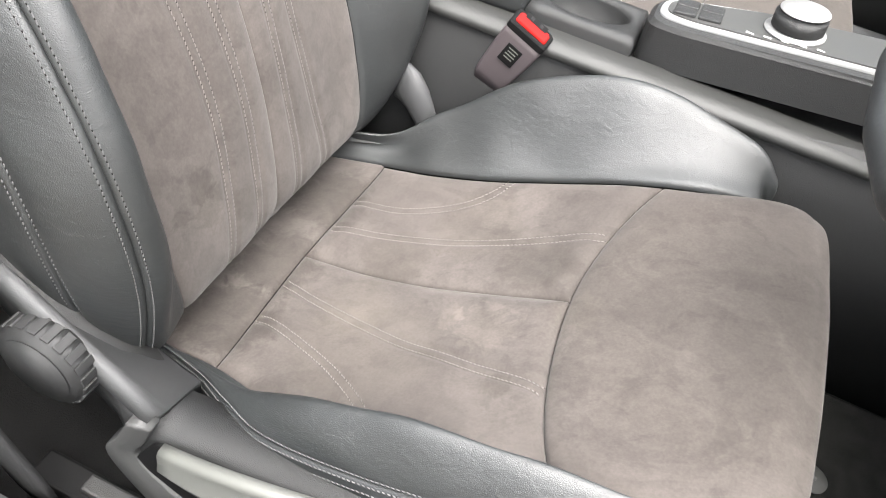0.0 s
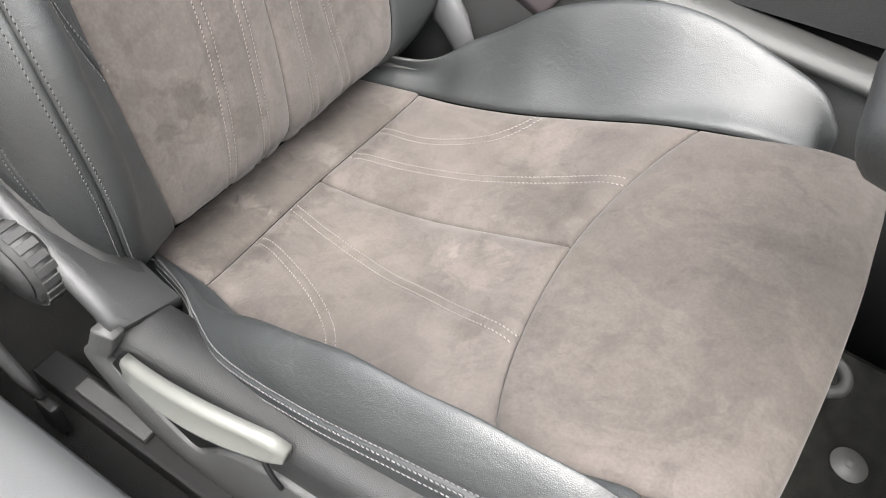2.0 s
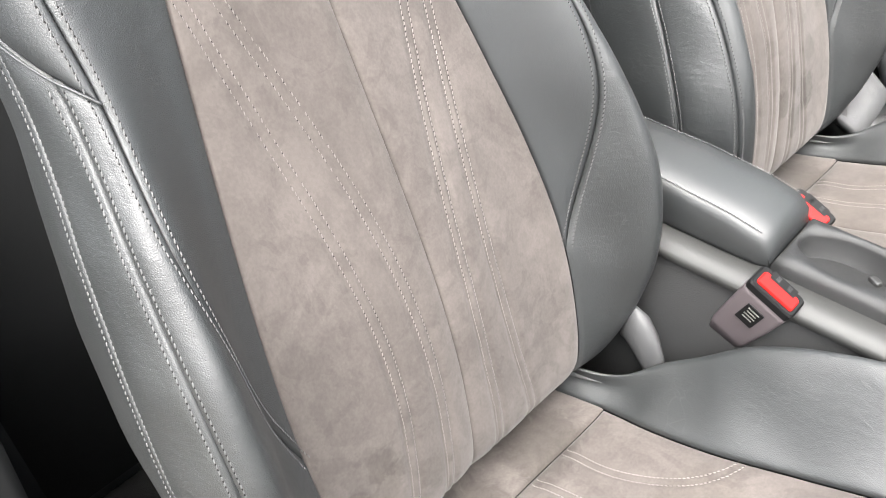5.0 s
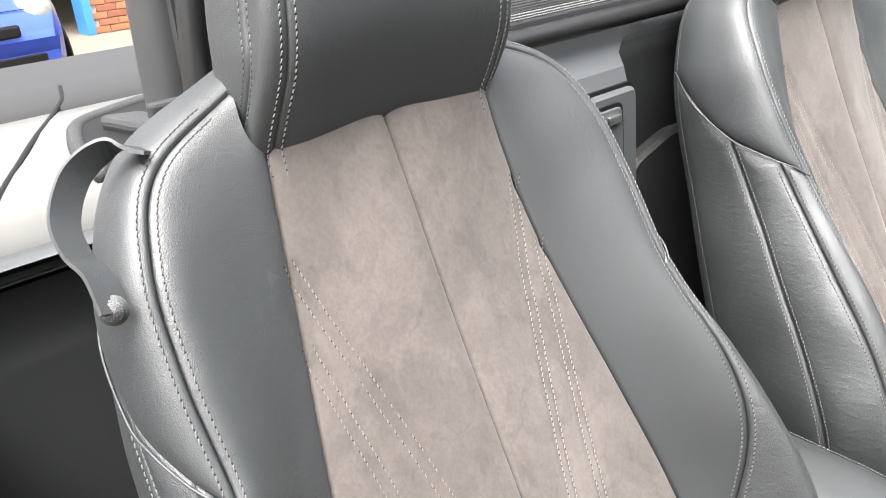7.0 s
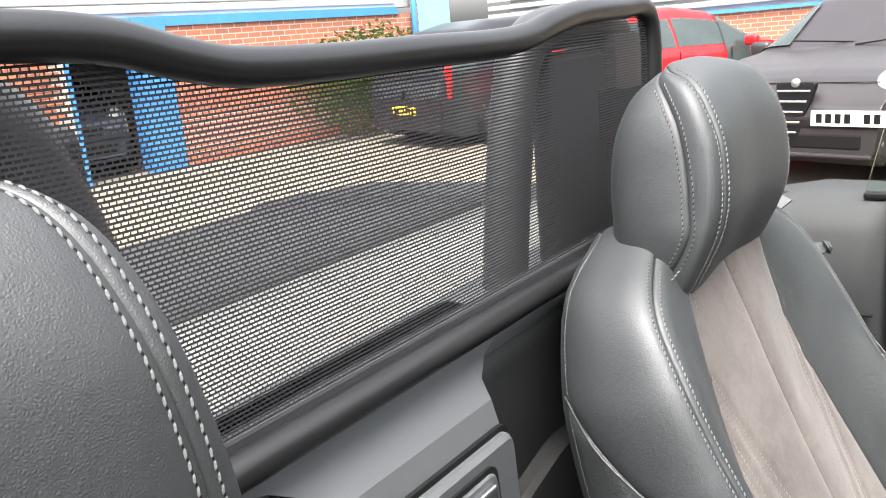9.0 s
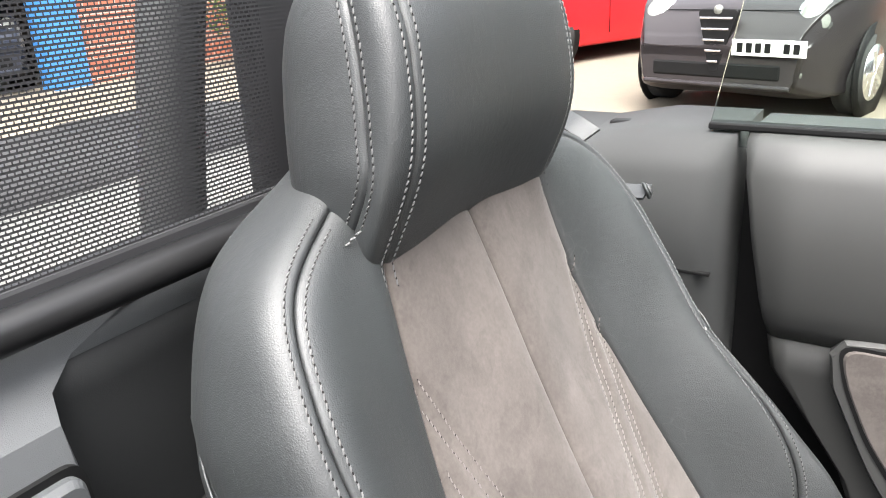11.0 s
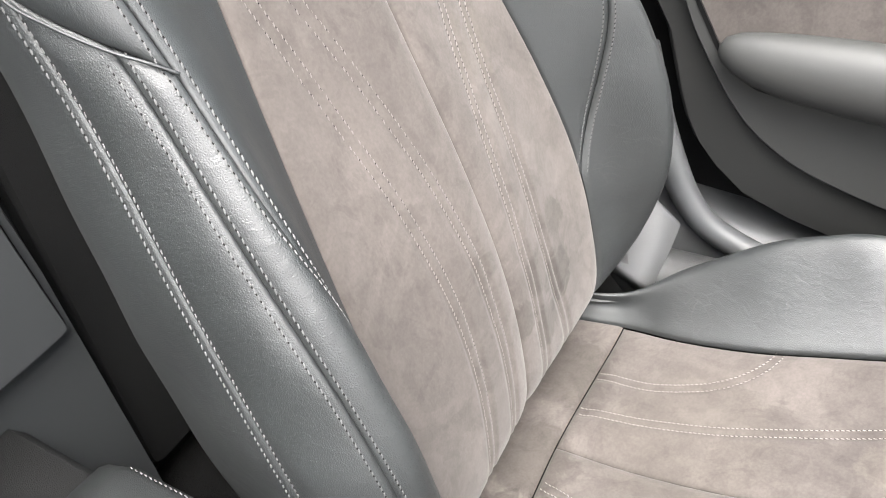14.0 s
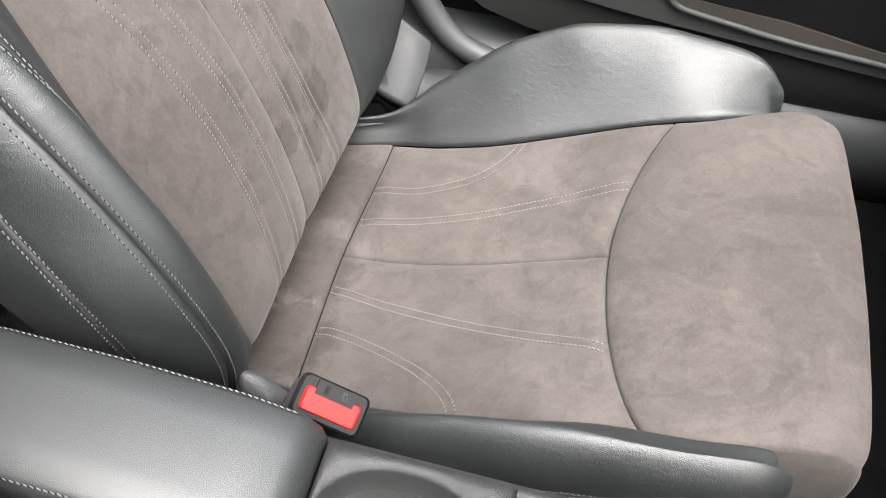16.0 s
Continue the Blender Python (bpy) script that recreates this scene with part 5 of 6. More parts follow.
for s in (1, -1):
    skin = []
    for x in (0.085, 0.090, 0.3, 0.43, 0.455, 0.71):
        inner = x
        out = 0.0005 if x == 0.085 else 0.005
        front = [(s * (inner + (0.03 if z > 1.06 and x < 0.2 else 0.0)), y + out, min(z, 1.025 if x > 0.44 else 2.0)) for z, y in BULK_LINE]
        skin.append(front + [(s * inner, y - 0.01, min(z, 1.025 if x > 0.44 else 2.0)) for z, y in BULK_LINE[::-1]])
    put(loft("bulkhead_recess", skin if s > 0 else skin[::-1], DARKTRIM), "dark lining of the bulkhead behind a seat", "bulkhead lining", kind="structure")
edge = [(0.190, 1.100), (0.128, 1.086), (0.106, 1.074), (0.100, 1.060), (0.0985, 1.03), (0.104, 0.99), (0.113, 0.945), (0.118, 0.89), (0.130, 0.70), (0.140, 0.32)]
ring = [Vector((s * x, z)) for s, e in ((1, edge[::-1]), (-1, edge)) for x, z in e]
put(plate("wall_bulkhead_pad", ring, 0.075, lambda a, b, d: (a, -0.364 - d - 0.9 * max(0.0, b - 1.045), b), BULK, bevel=0.004), "grey padded centre of the bulkhead", "bulkhead", kind="structure")
put(plate("bulkhead_locker", rounded([(-0.52, 0.915), (-0.52, 0.32), (-0.155, 0.32), (-0.150, 0.87), (-0.170, 0.905), (-0.26, 0.93)], 0.02, 5), 0.02, lambda a, b, d: (a, -0.398 - d, b), TRIM, bevel=0.006),
    "dark grey lower panel behind the passenger seat", "bulkhead lining", kind="structure")
lid = thing("storage_flap", (0, -0.362, 0.80), "grey storage flap with a recessed catch", "storage flap")
plate("flap_gap", rounded([(-0.124, -0.16), (0.124, -0.16), (0.096, 0.241), (-0.096, 0.241)], 0.012, 4), 0.004, lambda a, b, d: (a, 0.003 - d, b), BLACK, lid)
plate("flap", rounded([(-0.121, -0.157), (0.121, -0.157), (0.092, 0.236), (-0.092, 0.236)], 0.010, 5), 0.014, lambda a, b, d: (a, 0.012 - d, b), BULK, lid, bevel=0.004)
plate("catch_gap", rounded([(-0.070, 0.118), (0.030, 0.118), (0.026, 0.224), (-0.060, 0.224)], 0.012, 4), 0.003, lambda a, b, d: (a, 0.0145 - d, b), BLACK, lid)
plate("catch_plate", rounded([(-0.066, 0.122), (0.026, 0.122), (0.022, 0.219), (-0.056, 0.219)], 0.010, 4), 0.004, lambda a, b, d: (a, 0.0172 - d, b), BULK, lid, bevel=0.0015)
part("catch", box((0.026, 0.006, 0.012), (-0.036, 0.0195, 0.206), 0.002), CHROME, lid, "bright metal catch")

# ---- wind deflector: frame and net ----
FRAME = material("deflector_frame", (0.008, 0.008, 0.0085), 0.34, vary=0.08, scale=8)
NET = material("net", (0.014, 0.014, 0.016), 0.7, vary=0.1, scale=30)
defl = thing("wind_deflector", (-0.02, RAIL_Y, RAIL_Z), "black net wind deflector in a padded frame", "wind deflector")
HW = 0.487
top_line = [(-HW, 0, 0.0), (-HW, 0, 0.15), (-HW + 0.004, 0, 0.232), (-HW + 0.03, 0, 0.258), (-0.40, 0, 0.258), (-0.31, 0, 0.256), (-0.255, 0, 0.249), (-0.205, 0, 0.239), (-0.15, 0, 0.2355), (-0.05, 0, 0.236),
            (0.05, 0, 0.236), (0.12, 0, 0.239), (0.16, 0, 0.247), (0.20, 0, 0.258), (0.25, 0, 0.263), (0.36, 0, 0.266), (0.425, 0, 0.262), (0.452, 0, 0.236), (0.466, 0, 0.13), (0.480, 0, 0.0)]
tube("top_tube", top_line, 0.0122, FRAME, defl, seg=16, samples=190)
tube("bottom_tube", [(-HW - 0.01, 0.006, 0), (-0.2, 0.006, 0.003), (0.2, 0.006, 0.003), (HW + 0.01, 0.006, 0)], 0.0125, FRAME, defl, seg=14, samples=40)
part("lower_seal", box((1.04, 0.012, 0.014), (0, -0.004, 0.016), 0.003), NET, defl)


def net_top(x):
    f = min(1.0, max(0.0, (x - 0.11) / 0.10)) if x > 0 else min(1.0, max(0.0, (-x - 0.18) / 0.10))
    return 0.232 + 0.022 * f * f * (3 - 2 * f)


def net():
    """The woven net: level threads with staggered bars between them."""
    verts, faces = [], []

    def quad(x0, x1, z0, z1, y=0.0):
        k = len(verts)
        verts.extend([(x0, y, z0), (x1, y, z0), (x1, y, z1), (x0, y, z1)])
        faces.append((k, k + 1, k + 2, k + 3))
    pitch, thick, bar, step = 0.0029, 0.0014, 0.0009, 0.0042
    rows = int(0.25 / pitch)
    for r in range(rows):
        z = 0.008 + r * pitch
        x = -HW
        while x < HW - 1e-6:
            x1 = min(HW, x + 0.05)
            if (x + x1) / 2 > 0.466 - 0.10 * z:
                break
            if net_top((x + x1) / 2) > z:
                quad(x, x1, z, z + thick)
            x = x1
        c = int(2 * HW / step)
        for k in range(c):
            xb = -HW + (k + 0.5 * (r % 2)) * step
            if net_top(xb) > z + pitch and xb < 0.474 - 0.10 * z:
                quad(xb, xb + bar, z + thick, z + pitch, 0.0003)
    o = obj("net_fabric", verts, faces, NET, defl, "fine black net", smooth=False)
    o["kind"] = "stuff"


net()
# roll hoops behind the net, painted uprights with a strap
DECKSKIN = material("deck_skin", (0.115, 0.115, 0.110), 0.9, spec=0.1, vary=0.05, scale=3, bump=0.1, bump_scale=700)
HOOP = material("hoop_skin", (0.028, 0.029, 0.030), 0.42, vary=0.06, scale=6, bump=0.15, bump_scale=800)
for s in (1, -1):
    hoop = thing("roll_hoop", (s * 0.40 if s > 0 else -0.495, -0.455, 1.08), "dark grey roll hoop behind the net", "roll hoop", "roll hoops")
    pts = [(s * 0.055, 0, -0.05), (s * 0.052, 0, 0.12), (s * 0.045, 0, 0.235), (s * 0.015, 0, 0.272), (s * -0.10, 0, 0.276), (s * -0.175, 0, 0.26), (s * -0.205, 0, 0.20), (s * -0.235, 0, 0.06), (s * -0.25, 0, -0.05)]
    tube("hoop_bar", pts, 0.024, HOOP, hoop, seg=16, samples=90)
    cover = [[(s * (0.008 + a), b, z) for a, b in ((-0.03, -0.03), (0.045, -0.03), (0.05, 0.0), (0.045, 0.03), (-0.03, 0.03))] for z in (-0.05, 0.05, 0.14, 0.21, 0.262)]
    loft("hoop_cover", cover if s > 0 else [q[::-1] for q in cover], HOOP, hoop, smooth=False)
    tube("hoop_strip", [(s * 0.062, 0.0, -0.04), (s * 0.060, 0.0, 0.12), (s * 0.056, 0, 0.23)], 0.004, HOOP, hoop, seg=10, label="painted edge strip")
    tube("inner_strip", [(s * -0.262, 0, -0.04), (s * -0.242, 0, 0.08), (s * -0.215, 0, 0.20)], 0.012, DECKSKIN, hoop, seg=10, label="pale edge of the hoop")
    w0, w1 = ((-0.225, 0.05) if s > 0 else (-0.15, 0.05))
    part("hoop_panel", box((w1 - w0, 0.03, 0.25), (s * (w0 + w1) / 2, 0, 0.125), 0.01), NET, hoop, "dark padded hoop infill")
    strap = []
    for k in range(21):
        a = 2 * math.pi * k / 20
        strap.append((s * (0.014 + 0.056 * math.cos(a)), 0.045 * math.sin(a)))
    verts = [(x, y, z) for z in (0.142, 0.200) for x, y in strap] + [(x * 1.0 + s * 0.002 * (1 if x * s > 0.014 else -1), y * 1.05, z) for z in (0.142, 0.200) for x, y in strap]
    faces = []
    for k in range(20):
        faces += [(k, k + 1, 22 + k, 21 + k), (42 + k, 43 + k, 64 + k, 63 + k), (k, k + 1, 43 + k, 42 + k), (21 + k, 22 + k, 64 + k, 63 + k)]
    obj("strap", verts, faces, LEATHER, hoop, "broad leather strap")

# ---- rear deck and tail of the car ----
PAINT = material("grey_paint", (0.03, 0.03, 0.031), 0.8, spec=0.15, vary=0.06, scale=2, bump=0.1, bump_scale=300)
put(loft("rear_deck", [[(x, y, z) for y, z in ((-0.44, 1.00), (-0.44, 1.062), (-0.55, 1.066), (-0.70, 1.06), (-0.85, 1.045), (-0.85, 0.9))] for x in (-0.86, -0.5, 0.0, 0.5, 0.86)], DECKSKIN),
    "pale grey roof cover behind the seats", "rear deck", kind="structure")
put(loft("boot_lid", [[(x, y, z) for y, z in ((-0.86, 0.9), (-0.86, 1.048), (-1.00, 1.052), (-1.35, 1.03), (-1.52, 0.995), (-1.56, 0.94), (-1.56, 0.3))] for x in (-0.84, -0.5, 0.0, 0.5, 0.84)], PAINT),
    "dark grey painted boot lid", "boot lid", kind="structure")
for s in (1, -1):
    wing = [[(s * 0.80, y, 0.3), (s * 0.80, y, z - 0.02), (s * 0.83, y, z), (s * 0.87, y, z), (s * 0.90, y, z - 0.03), (s * 0.93, y, 0.7), (s * 0.91, y, 0.3)] for y, z in ((-0.46, 1.06), (-0.8, 1.075), (-1.2, 1.06), (-1.55, 1.0), (-1.66, 0.9))]
    put(loft("rear_wing", wing if s < 0 else [q[::-1] for q in wing], PAINT), "dark grey painted rear wing", "car body", kind="structure")
tube("deck_gap", [(0.39, -0.98, 1.0500), (0.415, -0.90, 1.0482), (0.455, -0.82, 1.0475), (0.515, -0.68, 1.0603), (0.56, -0.58, 1.0643), (0.60, -0.50, 1.0633), (0.62, -0.45, 1.0615)], 0.0032, BLACK, None, seg=8)
put(bpy.data.objects["deck_gap"], "black gap round the roof cover flap", "seam", kind="structure")
catch = thing("belt_recess", (0.45, -0.55, 1.068), "black trimmed belt opening behind the seat", "belt opening")
rim_line = [(-0.07, -0.155), (-0.02, -0.135), (0.025, -0.108), (0.05, -0.05), (0.068, 0.025), (0.074, 0.085)]
tube("lip", [(x, y, 0.0) for x, y in rim_line], 0.0085, TRIM, catch, seg=10)
# black sheet on the deck stands for the shade inside the opening
plate("opening", [Vector(catmull(rim_line, k / 16)) for k in range(17)] + [Vector((-0.07, 0.085))], 0.004, lambda a, b, d: (a, b, 0.003 - d), BLACK, catch)
part("belt_guide", box((0.05, 0.10, 0.016), (-0.015, -0.02, 0.006), 0.006, (0, -8, 12)), TRIM, catch)
# body outside the passenger door and the front of the car, out of view
put(part("car_shell", box((0.05, 3.0, 0.55), (-0.93, 0.3, 0.62), 0.02), PAINT), "dark grey painted car side", "car body", kind="structure")
put(loft("dashboard", [[(x, y, z) for y, z in ((0.75, 0.5), (0.70, 0.75), (0.72, 0.90), (0.80, 0.97), (1.2, 1.0), (1.2, 0.3), (1.0, 0.3))] for x in (-0.78, 0.0, 0.78)][::-1], BLACK), "black dashboard", "dashboard", kind="structure")


# ---- the yard ----
GZ = 0.0
CONCRETE = material("concrete", (0.125, 0.106, 0.080), 0.9, vary=0.18, scale=0.6, bump=0.4, bump_scale=60)
put(part("ground", box((160, 160, 0.2), (-20, -20, GZ - 0.1), 0), CONCRETE), "sandy concrete yard", "ground", kind="structure")

MORTAR = material("mortar", (0.38, 0.33, 0.28), 0.95, vary=0.15, scale=4)


def brick_wall_material():
    """Courses of brick for the far stretches."""
    m = bpy.data.materials.new("brickwork")
    m.use_nodes = True
    n, l = m.node_tree.nodes, m.node_tree.links
    b = n["Principled BSDF"]
    tc = n.new("ShaderNodeTexCoord")
    sep, com = n.new("ShaderNodeSeparateXYZ"), n.new("ShaderNodeCombineXYZ")
    l.new(tc.outputs["Object"], sep.inputs[0])
    add = n.new("ShaderNodeMath")
    l.new(sep.outputs[0], add.inputs[0])
    l.new(sep.outputs[1], add.inputs[1])
    l.new(add.outputs[0], com.inputs[0])
    l.new(sep.outputs[2], com.inputs[1])
    br = n.new("ShaderNodeTexBrick")
    br.inputs["Color1"].default_value, br.inputs["Color2"].default_value = (0.40, 0.13, 0.07, 1), (0.27, 0.10, 0.065, 1)
    br.inputs["Mortar"].default_value = (0.38, 0.32, 0.27, 1)
    br.inputs["Scale"].default_value, br.inputs["Mortar Size"].default_value = 1.0, 0.008
    br.inputs["Brick Width"].default_value, br.inputs["Row Height"].default_value = 0.225, 0.075
    l.new(com.outputs[0], br.inputs["Vector"])
    l.new(br.outputs["Color"], b.inputs["Base Color"])
    b.inputs["Roughness"].default_value = 0.9
    bp = n.new("ShaderNodeBump")
    bp.inputs["Strength"].default_value, bp.inputs["Distance"].default_value, bp.invert = 0.8, 0.01, True
    l.new(br.outputs["Fac"], bp.inputs["Height"])
    l.new(bp.outputs[0], b.inputs["Normal"])
    return m


BRICKWORK = brick_wall_material()
BLUE = material("blue_paint", (0.045, 0.20, 0.48), 0.5, vary=0.12, scale=3)
SHUTTER = material("shutter", (0.34, 0.352, 0.348), 0.5, vary=0.08, scale=2)
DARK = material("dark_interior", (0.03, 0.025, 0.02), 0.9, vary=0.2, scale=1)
WY = -9.0


def wall_piece(name, x0, x1, z0, z1, mat, label, category, y=WY, depth=0.3):
    ob = part(name, box((x1 - x0, depth, z1 - z0), (0, 0, 0), 0), mat)
    ob.location = ((x0 + x1) / 2, y - depth / 2, (z0 + z1) / 2)
    return put(ob, label, category, kind="structure")


wall_piece("wall_brick_pier", -4.42, -2.42, GZ, 1.78, MORTAR, "red brick pier beside the garage opening", "brick wall")
wall_piece("wall_brick_long", -10.9, -5.78, GZ, 1.78, BRICKWORK, "long red brick wall below a shutter", "brick wall")
wall_piece("wall_above", -11.5, 3.5, 1.90, 5.2, SHUTTER, "white ribbed cladding over the openings", "cladding", y=WY - 0.05)
wall_piece("wall_left", 0.75, 3.5, GZ, 1.9, BRICKWORK, "red brick wall at the end of the workshop", "brick wall", y=WY)
wall_piece("lintel", -10.4, -2.42, 1.78, 1.90, BLUE, "blue painted steel lintel", "lintel", y=WY + 0.03)
wall_piece("lintel_edge", -2.47, -2.38, GZ, 1.9, BLUE, "blue painted frame of the garage opening", "door frame", y=WY + 0.05)
wall_piece("blue_post", -5.78, -5.32, GZ, 1.9, BLUE, "blue painted steel post beside a doorway", "post", y=WY + 0.06)
wall_piece("door_edge", -4.46, -4.40, GZ, 1.78, BLUE, "blue painted doorway edge", "door frame", y=WY + 0.02)
for k in range(14):
    z = 1.95 + 0.11 * k
    rib = put(part("shutter_slat", box((7.6, 0.03, 0.10), (-6.6, WY - 0.045, z + 0.05), 0.012), SHUTTER), "white ribbed roller shutter slat", "shutter", "shutter slats", "structure")
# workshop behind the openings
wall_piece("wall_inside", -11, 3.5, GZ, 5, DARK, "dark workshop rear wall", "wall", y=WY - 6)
WARM = material("workshop_lining", (0.42, 0.26, 0.10), 0.8, vary=0.25, scale=0.8)
wall_piece("workshop_lining", -2.38, 3.4, GZ + 0.4, 1.7, WARM, "yellowish workshop lining panel", "wall panel", y=WY - 5.6, depth=0.1)
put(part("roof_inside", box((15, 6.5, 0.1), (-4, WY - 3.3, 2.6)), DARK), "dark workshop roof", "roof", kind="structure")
tl = thing("strip_light", (-2.0, WY - 3.0, 1.35), "glowing workshop strip light", "strip light")
EMIT = bpy.data.materials.new("strip_glow")
EMIT.use_nodes = True
EMIT.node_tree.nodes["Principled BSDF"].inputs["Emission Color"].default_value = (1.0, 0.92, 0.7, 1)
EMIT.node_tree.nodes["Principled BSDF"].inputs["Emission Strength"].default_value = 3.0
part("tube", cyl(0.03, 1.2, (0, 0, 0), (0, 90, 0), seg=12), EMIT, tl, smooth=True)
part("batten", box((1.25, 0.05, 0.04), (0, 0, 0.05)), SHUTTER, tl)
for s in (-0.5, 0.5):
    part("hanger", box((0.02, 0.02, 1.17), (s, 0, 0.65)), BLACK, tl)

# sign on the pier, with unreadable lines
sign = thing("wall_sign", (-2.88, WY + 0.03, 1.52), "blue-grey wall sign with white lines", "sign")
SIGNB = material("sign_board", (0.10, 0.14, 0.20), 0.5, vary=0.1, scale=5)
part("board", box((0.82, 0.03, 0.32), (0, 0, 0), 0.005), SIGNB, sign)
for i, w in enumerate((0.66, 0.44, 0.50, 0.46)):
    part("text_bar", box((w, 0.004, 0.032), (0, 0.0165, 0.105 - 0.07 * i)), LEGEND, sign)

bol = thing("bollard", (-2.62, WY + 1.0, GZ), "blue bollard with a yellow rounded top", "bollard")
part("post", cyl(0.085, 0.56, (0, 0, 0.28), seg=24), material("bollard_blue", (0.10, 0.33, 0.60), 0.5, vary=0.1, scale=4), bol, smooth=True)
part("cap", cyl(0.087, 0.12, (0, 0, 0.60), seg=24, bevel=0.05), material("bollard_yellow", (0.75, 0.62, 0.12), 0.5, vary=0.1, scale=4), bol, "yellow cap", True)

# end building that closes the yard
def side_wall(name, x, y0, y1, z0, z1, mat, label, category):
    ob = part(name, box((0.3, y1 - y0, z1 - z0)), mat)
    ob.location = (x - 0.15, (y0 + y1) / 2, (z0 + z1) / 2)
    return put(ob, label, category, kind="structure")


# unseen wall added to block low sky ahead, so leather darkens downwards
BLOCK_GREY = material("block_grey", (0.10, 0.105, 0.105), 0.7, vary=0.1, scale=1.0)
put(part("wall_front", box((30.0, 0.3, 5.2), (-3.0, 8.2, GZ + 2.6)), BLOCK_GREY), "unseen grey wall added ahead to block low sky", "cladding", kind="structure")
side_wall("wall_end", -14.0, -9.0, 14.0, GZ, 1.30, BRICKWORK, "red brick end wall across the yard", "brick wall")
side_wall("wall_end_upper", -14.05, -9.0, 14.0, 1.36, 5.0, SHUTTER, "pale ribbed cladding on the end wall", "cladding")
side_wall("end_beam", -13.95, -9.0, 14.0, 1.30, 1.36, BLUE, "blue beam on the end wall", "beam")
for k in range(10):
    put(part("cladding_rib", box((0.04, 15, 0.09), (-13.99, -2.0, 1.48 + 0.16 * k), 0.012), SHUTTER), "pale cladding rib", "cladding", "cladding ribs", "structure")
teal = thing("teal_door", (-11.4, WY + 0.02, GZ), "pale teal workshop door", "door")
part("leaf", box((0.95, 0.06, 2.9), (0, 0, 1.45), 0.01), material("teal", (0.22, 0.42, 0.42), 0.5, vary=0.1, scale=2), teal)
part("jamb", box((0.10, 0.10, 3.0), (0.55, 0, 1.5), 0.01), BRICKWORK, teal)
pipe = thing("downpipe", (-10.75, WY + 0.1, GZ), "blue downpipe on the wall", "downpipe")
part("pipe", cyl(0.05, 3.5, (0, 0, 1.75), seg=14), BLUE, pipe, smooth=True)


# shrub against the wall
def shrub(at, size, n):
    root = thing("shrub", at, "rounded green shrub against the brick wall", "shrub")
    verts, faces = [], []
    rnd = random.Random(4)
    for i in range(n):
        d = Vector((rnd.gauss(0, 1), rnd.gauss(0, 1), rnd.gauss(0, 1))).normalized()
        r = (rnd.random() ** 0.4) * (1 + 0.25 * noise.noise(d * 2.3))
        c = Vector((d.x * size[0] * r, d.y * size[1] * r, size[2] + d.z * size[2] * r))
        a = Vector((rnd.gauss(0, 1), rnd.gauss(0, 1), rnd.gauss(0, 1))).normalized()
        b = a.orthogonal().normalized()
        k = len(verts)
        s = 0.035 + 0.02 * rnd.random()
        verts += [c - a * s, c + b * s * 0.45, c + a * s, c - b * s * 0.45]
        faces.append((k, k + 1, k + 2, k + 3))
    o = obj("foliage", verts, faces, LEAF, root, smooth=False)
    o["kind"] = "stuff"
    for k in range(5):
        tube("stem", [(0.1 * k - 0.2, 0, 0), (0.12 * k - 0.24, 0.02, size[2] * 0.6), (0.2 * k - 0.4, 0.05, size[2] * 1.2)], 0.018, BARK, root, seg=6)


LEAF = material("leaf", (0.10, 0.17, 0.035), 0.6, vary=0.4, scale=3)
BARK = material("bark", (0.12, 0.09, 0.06), 0.9)
shrub((-8.9, WY + 0.7, GZ), (1.7, 0.6, 0.80), 7000)


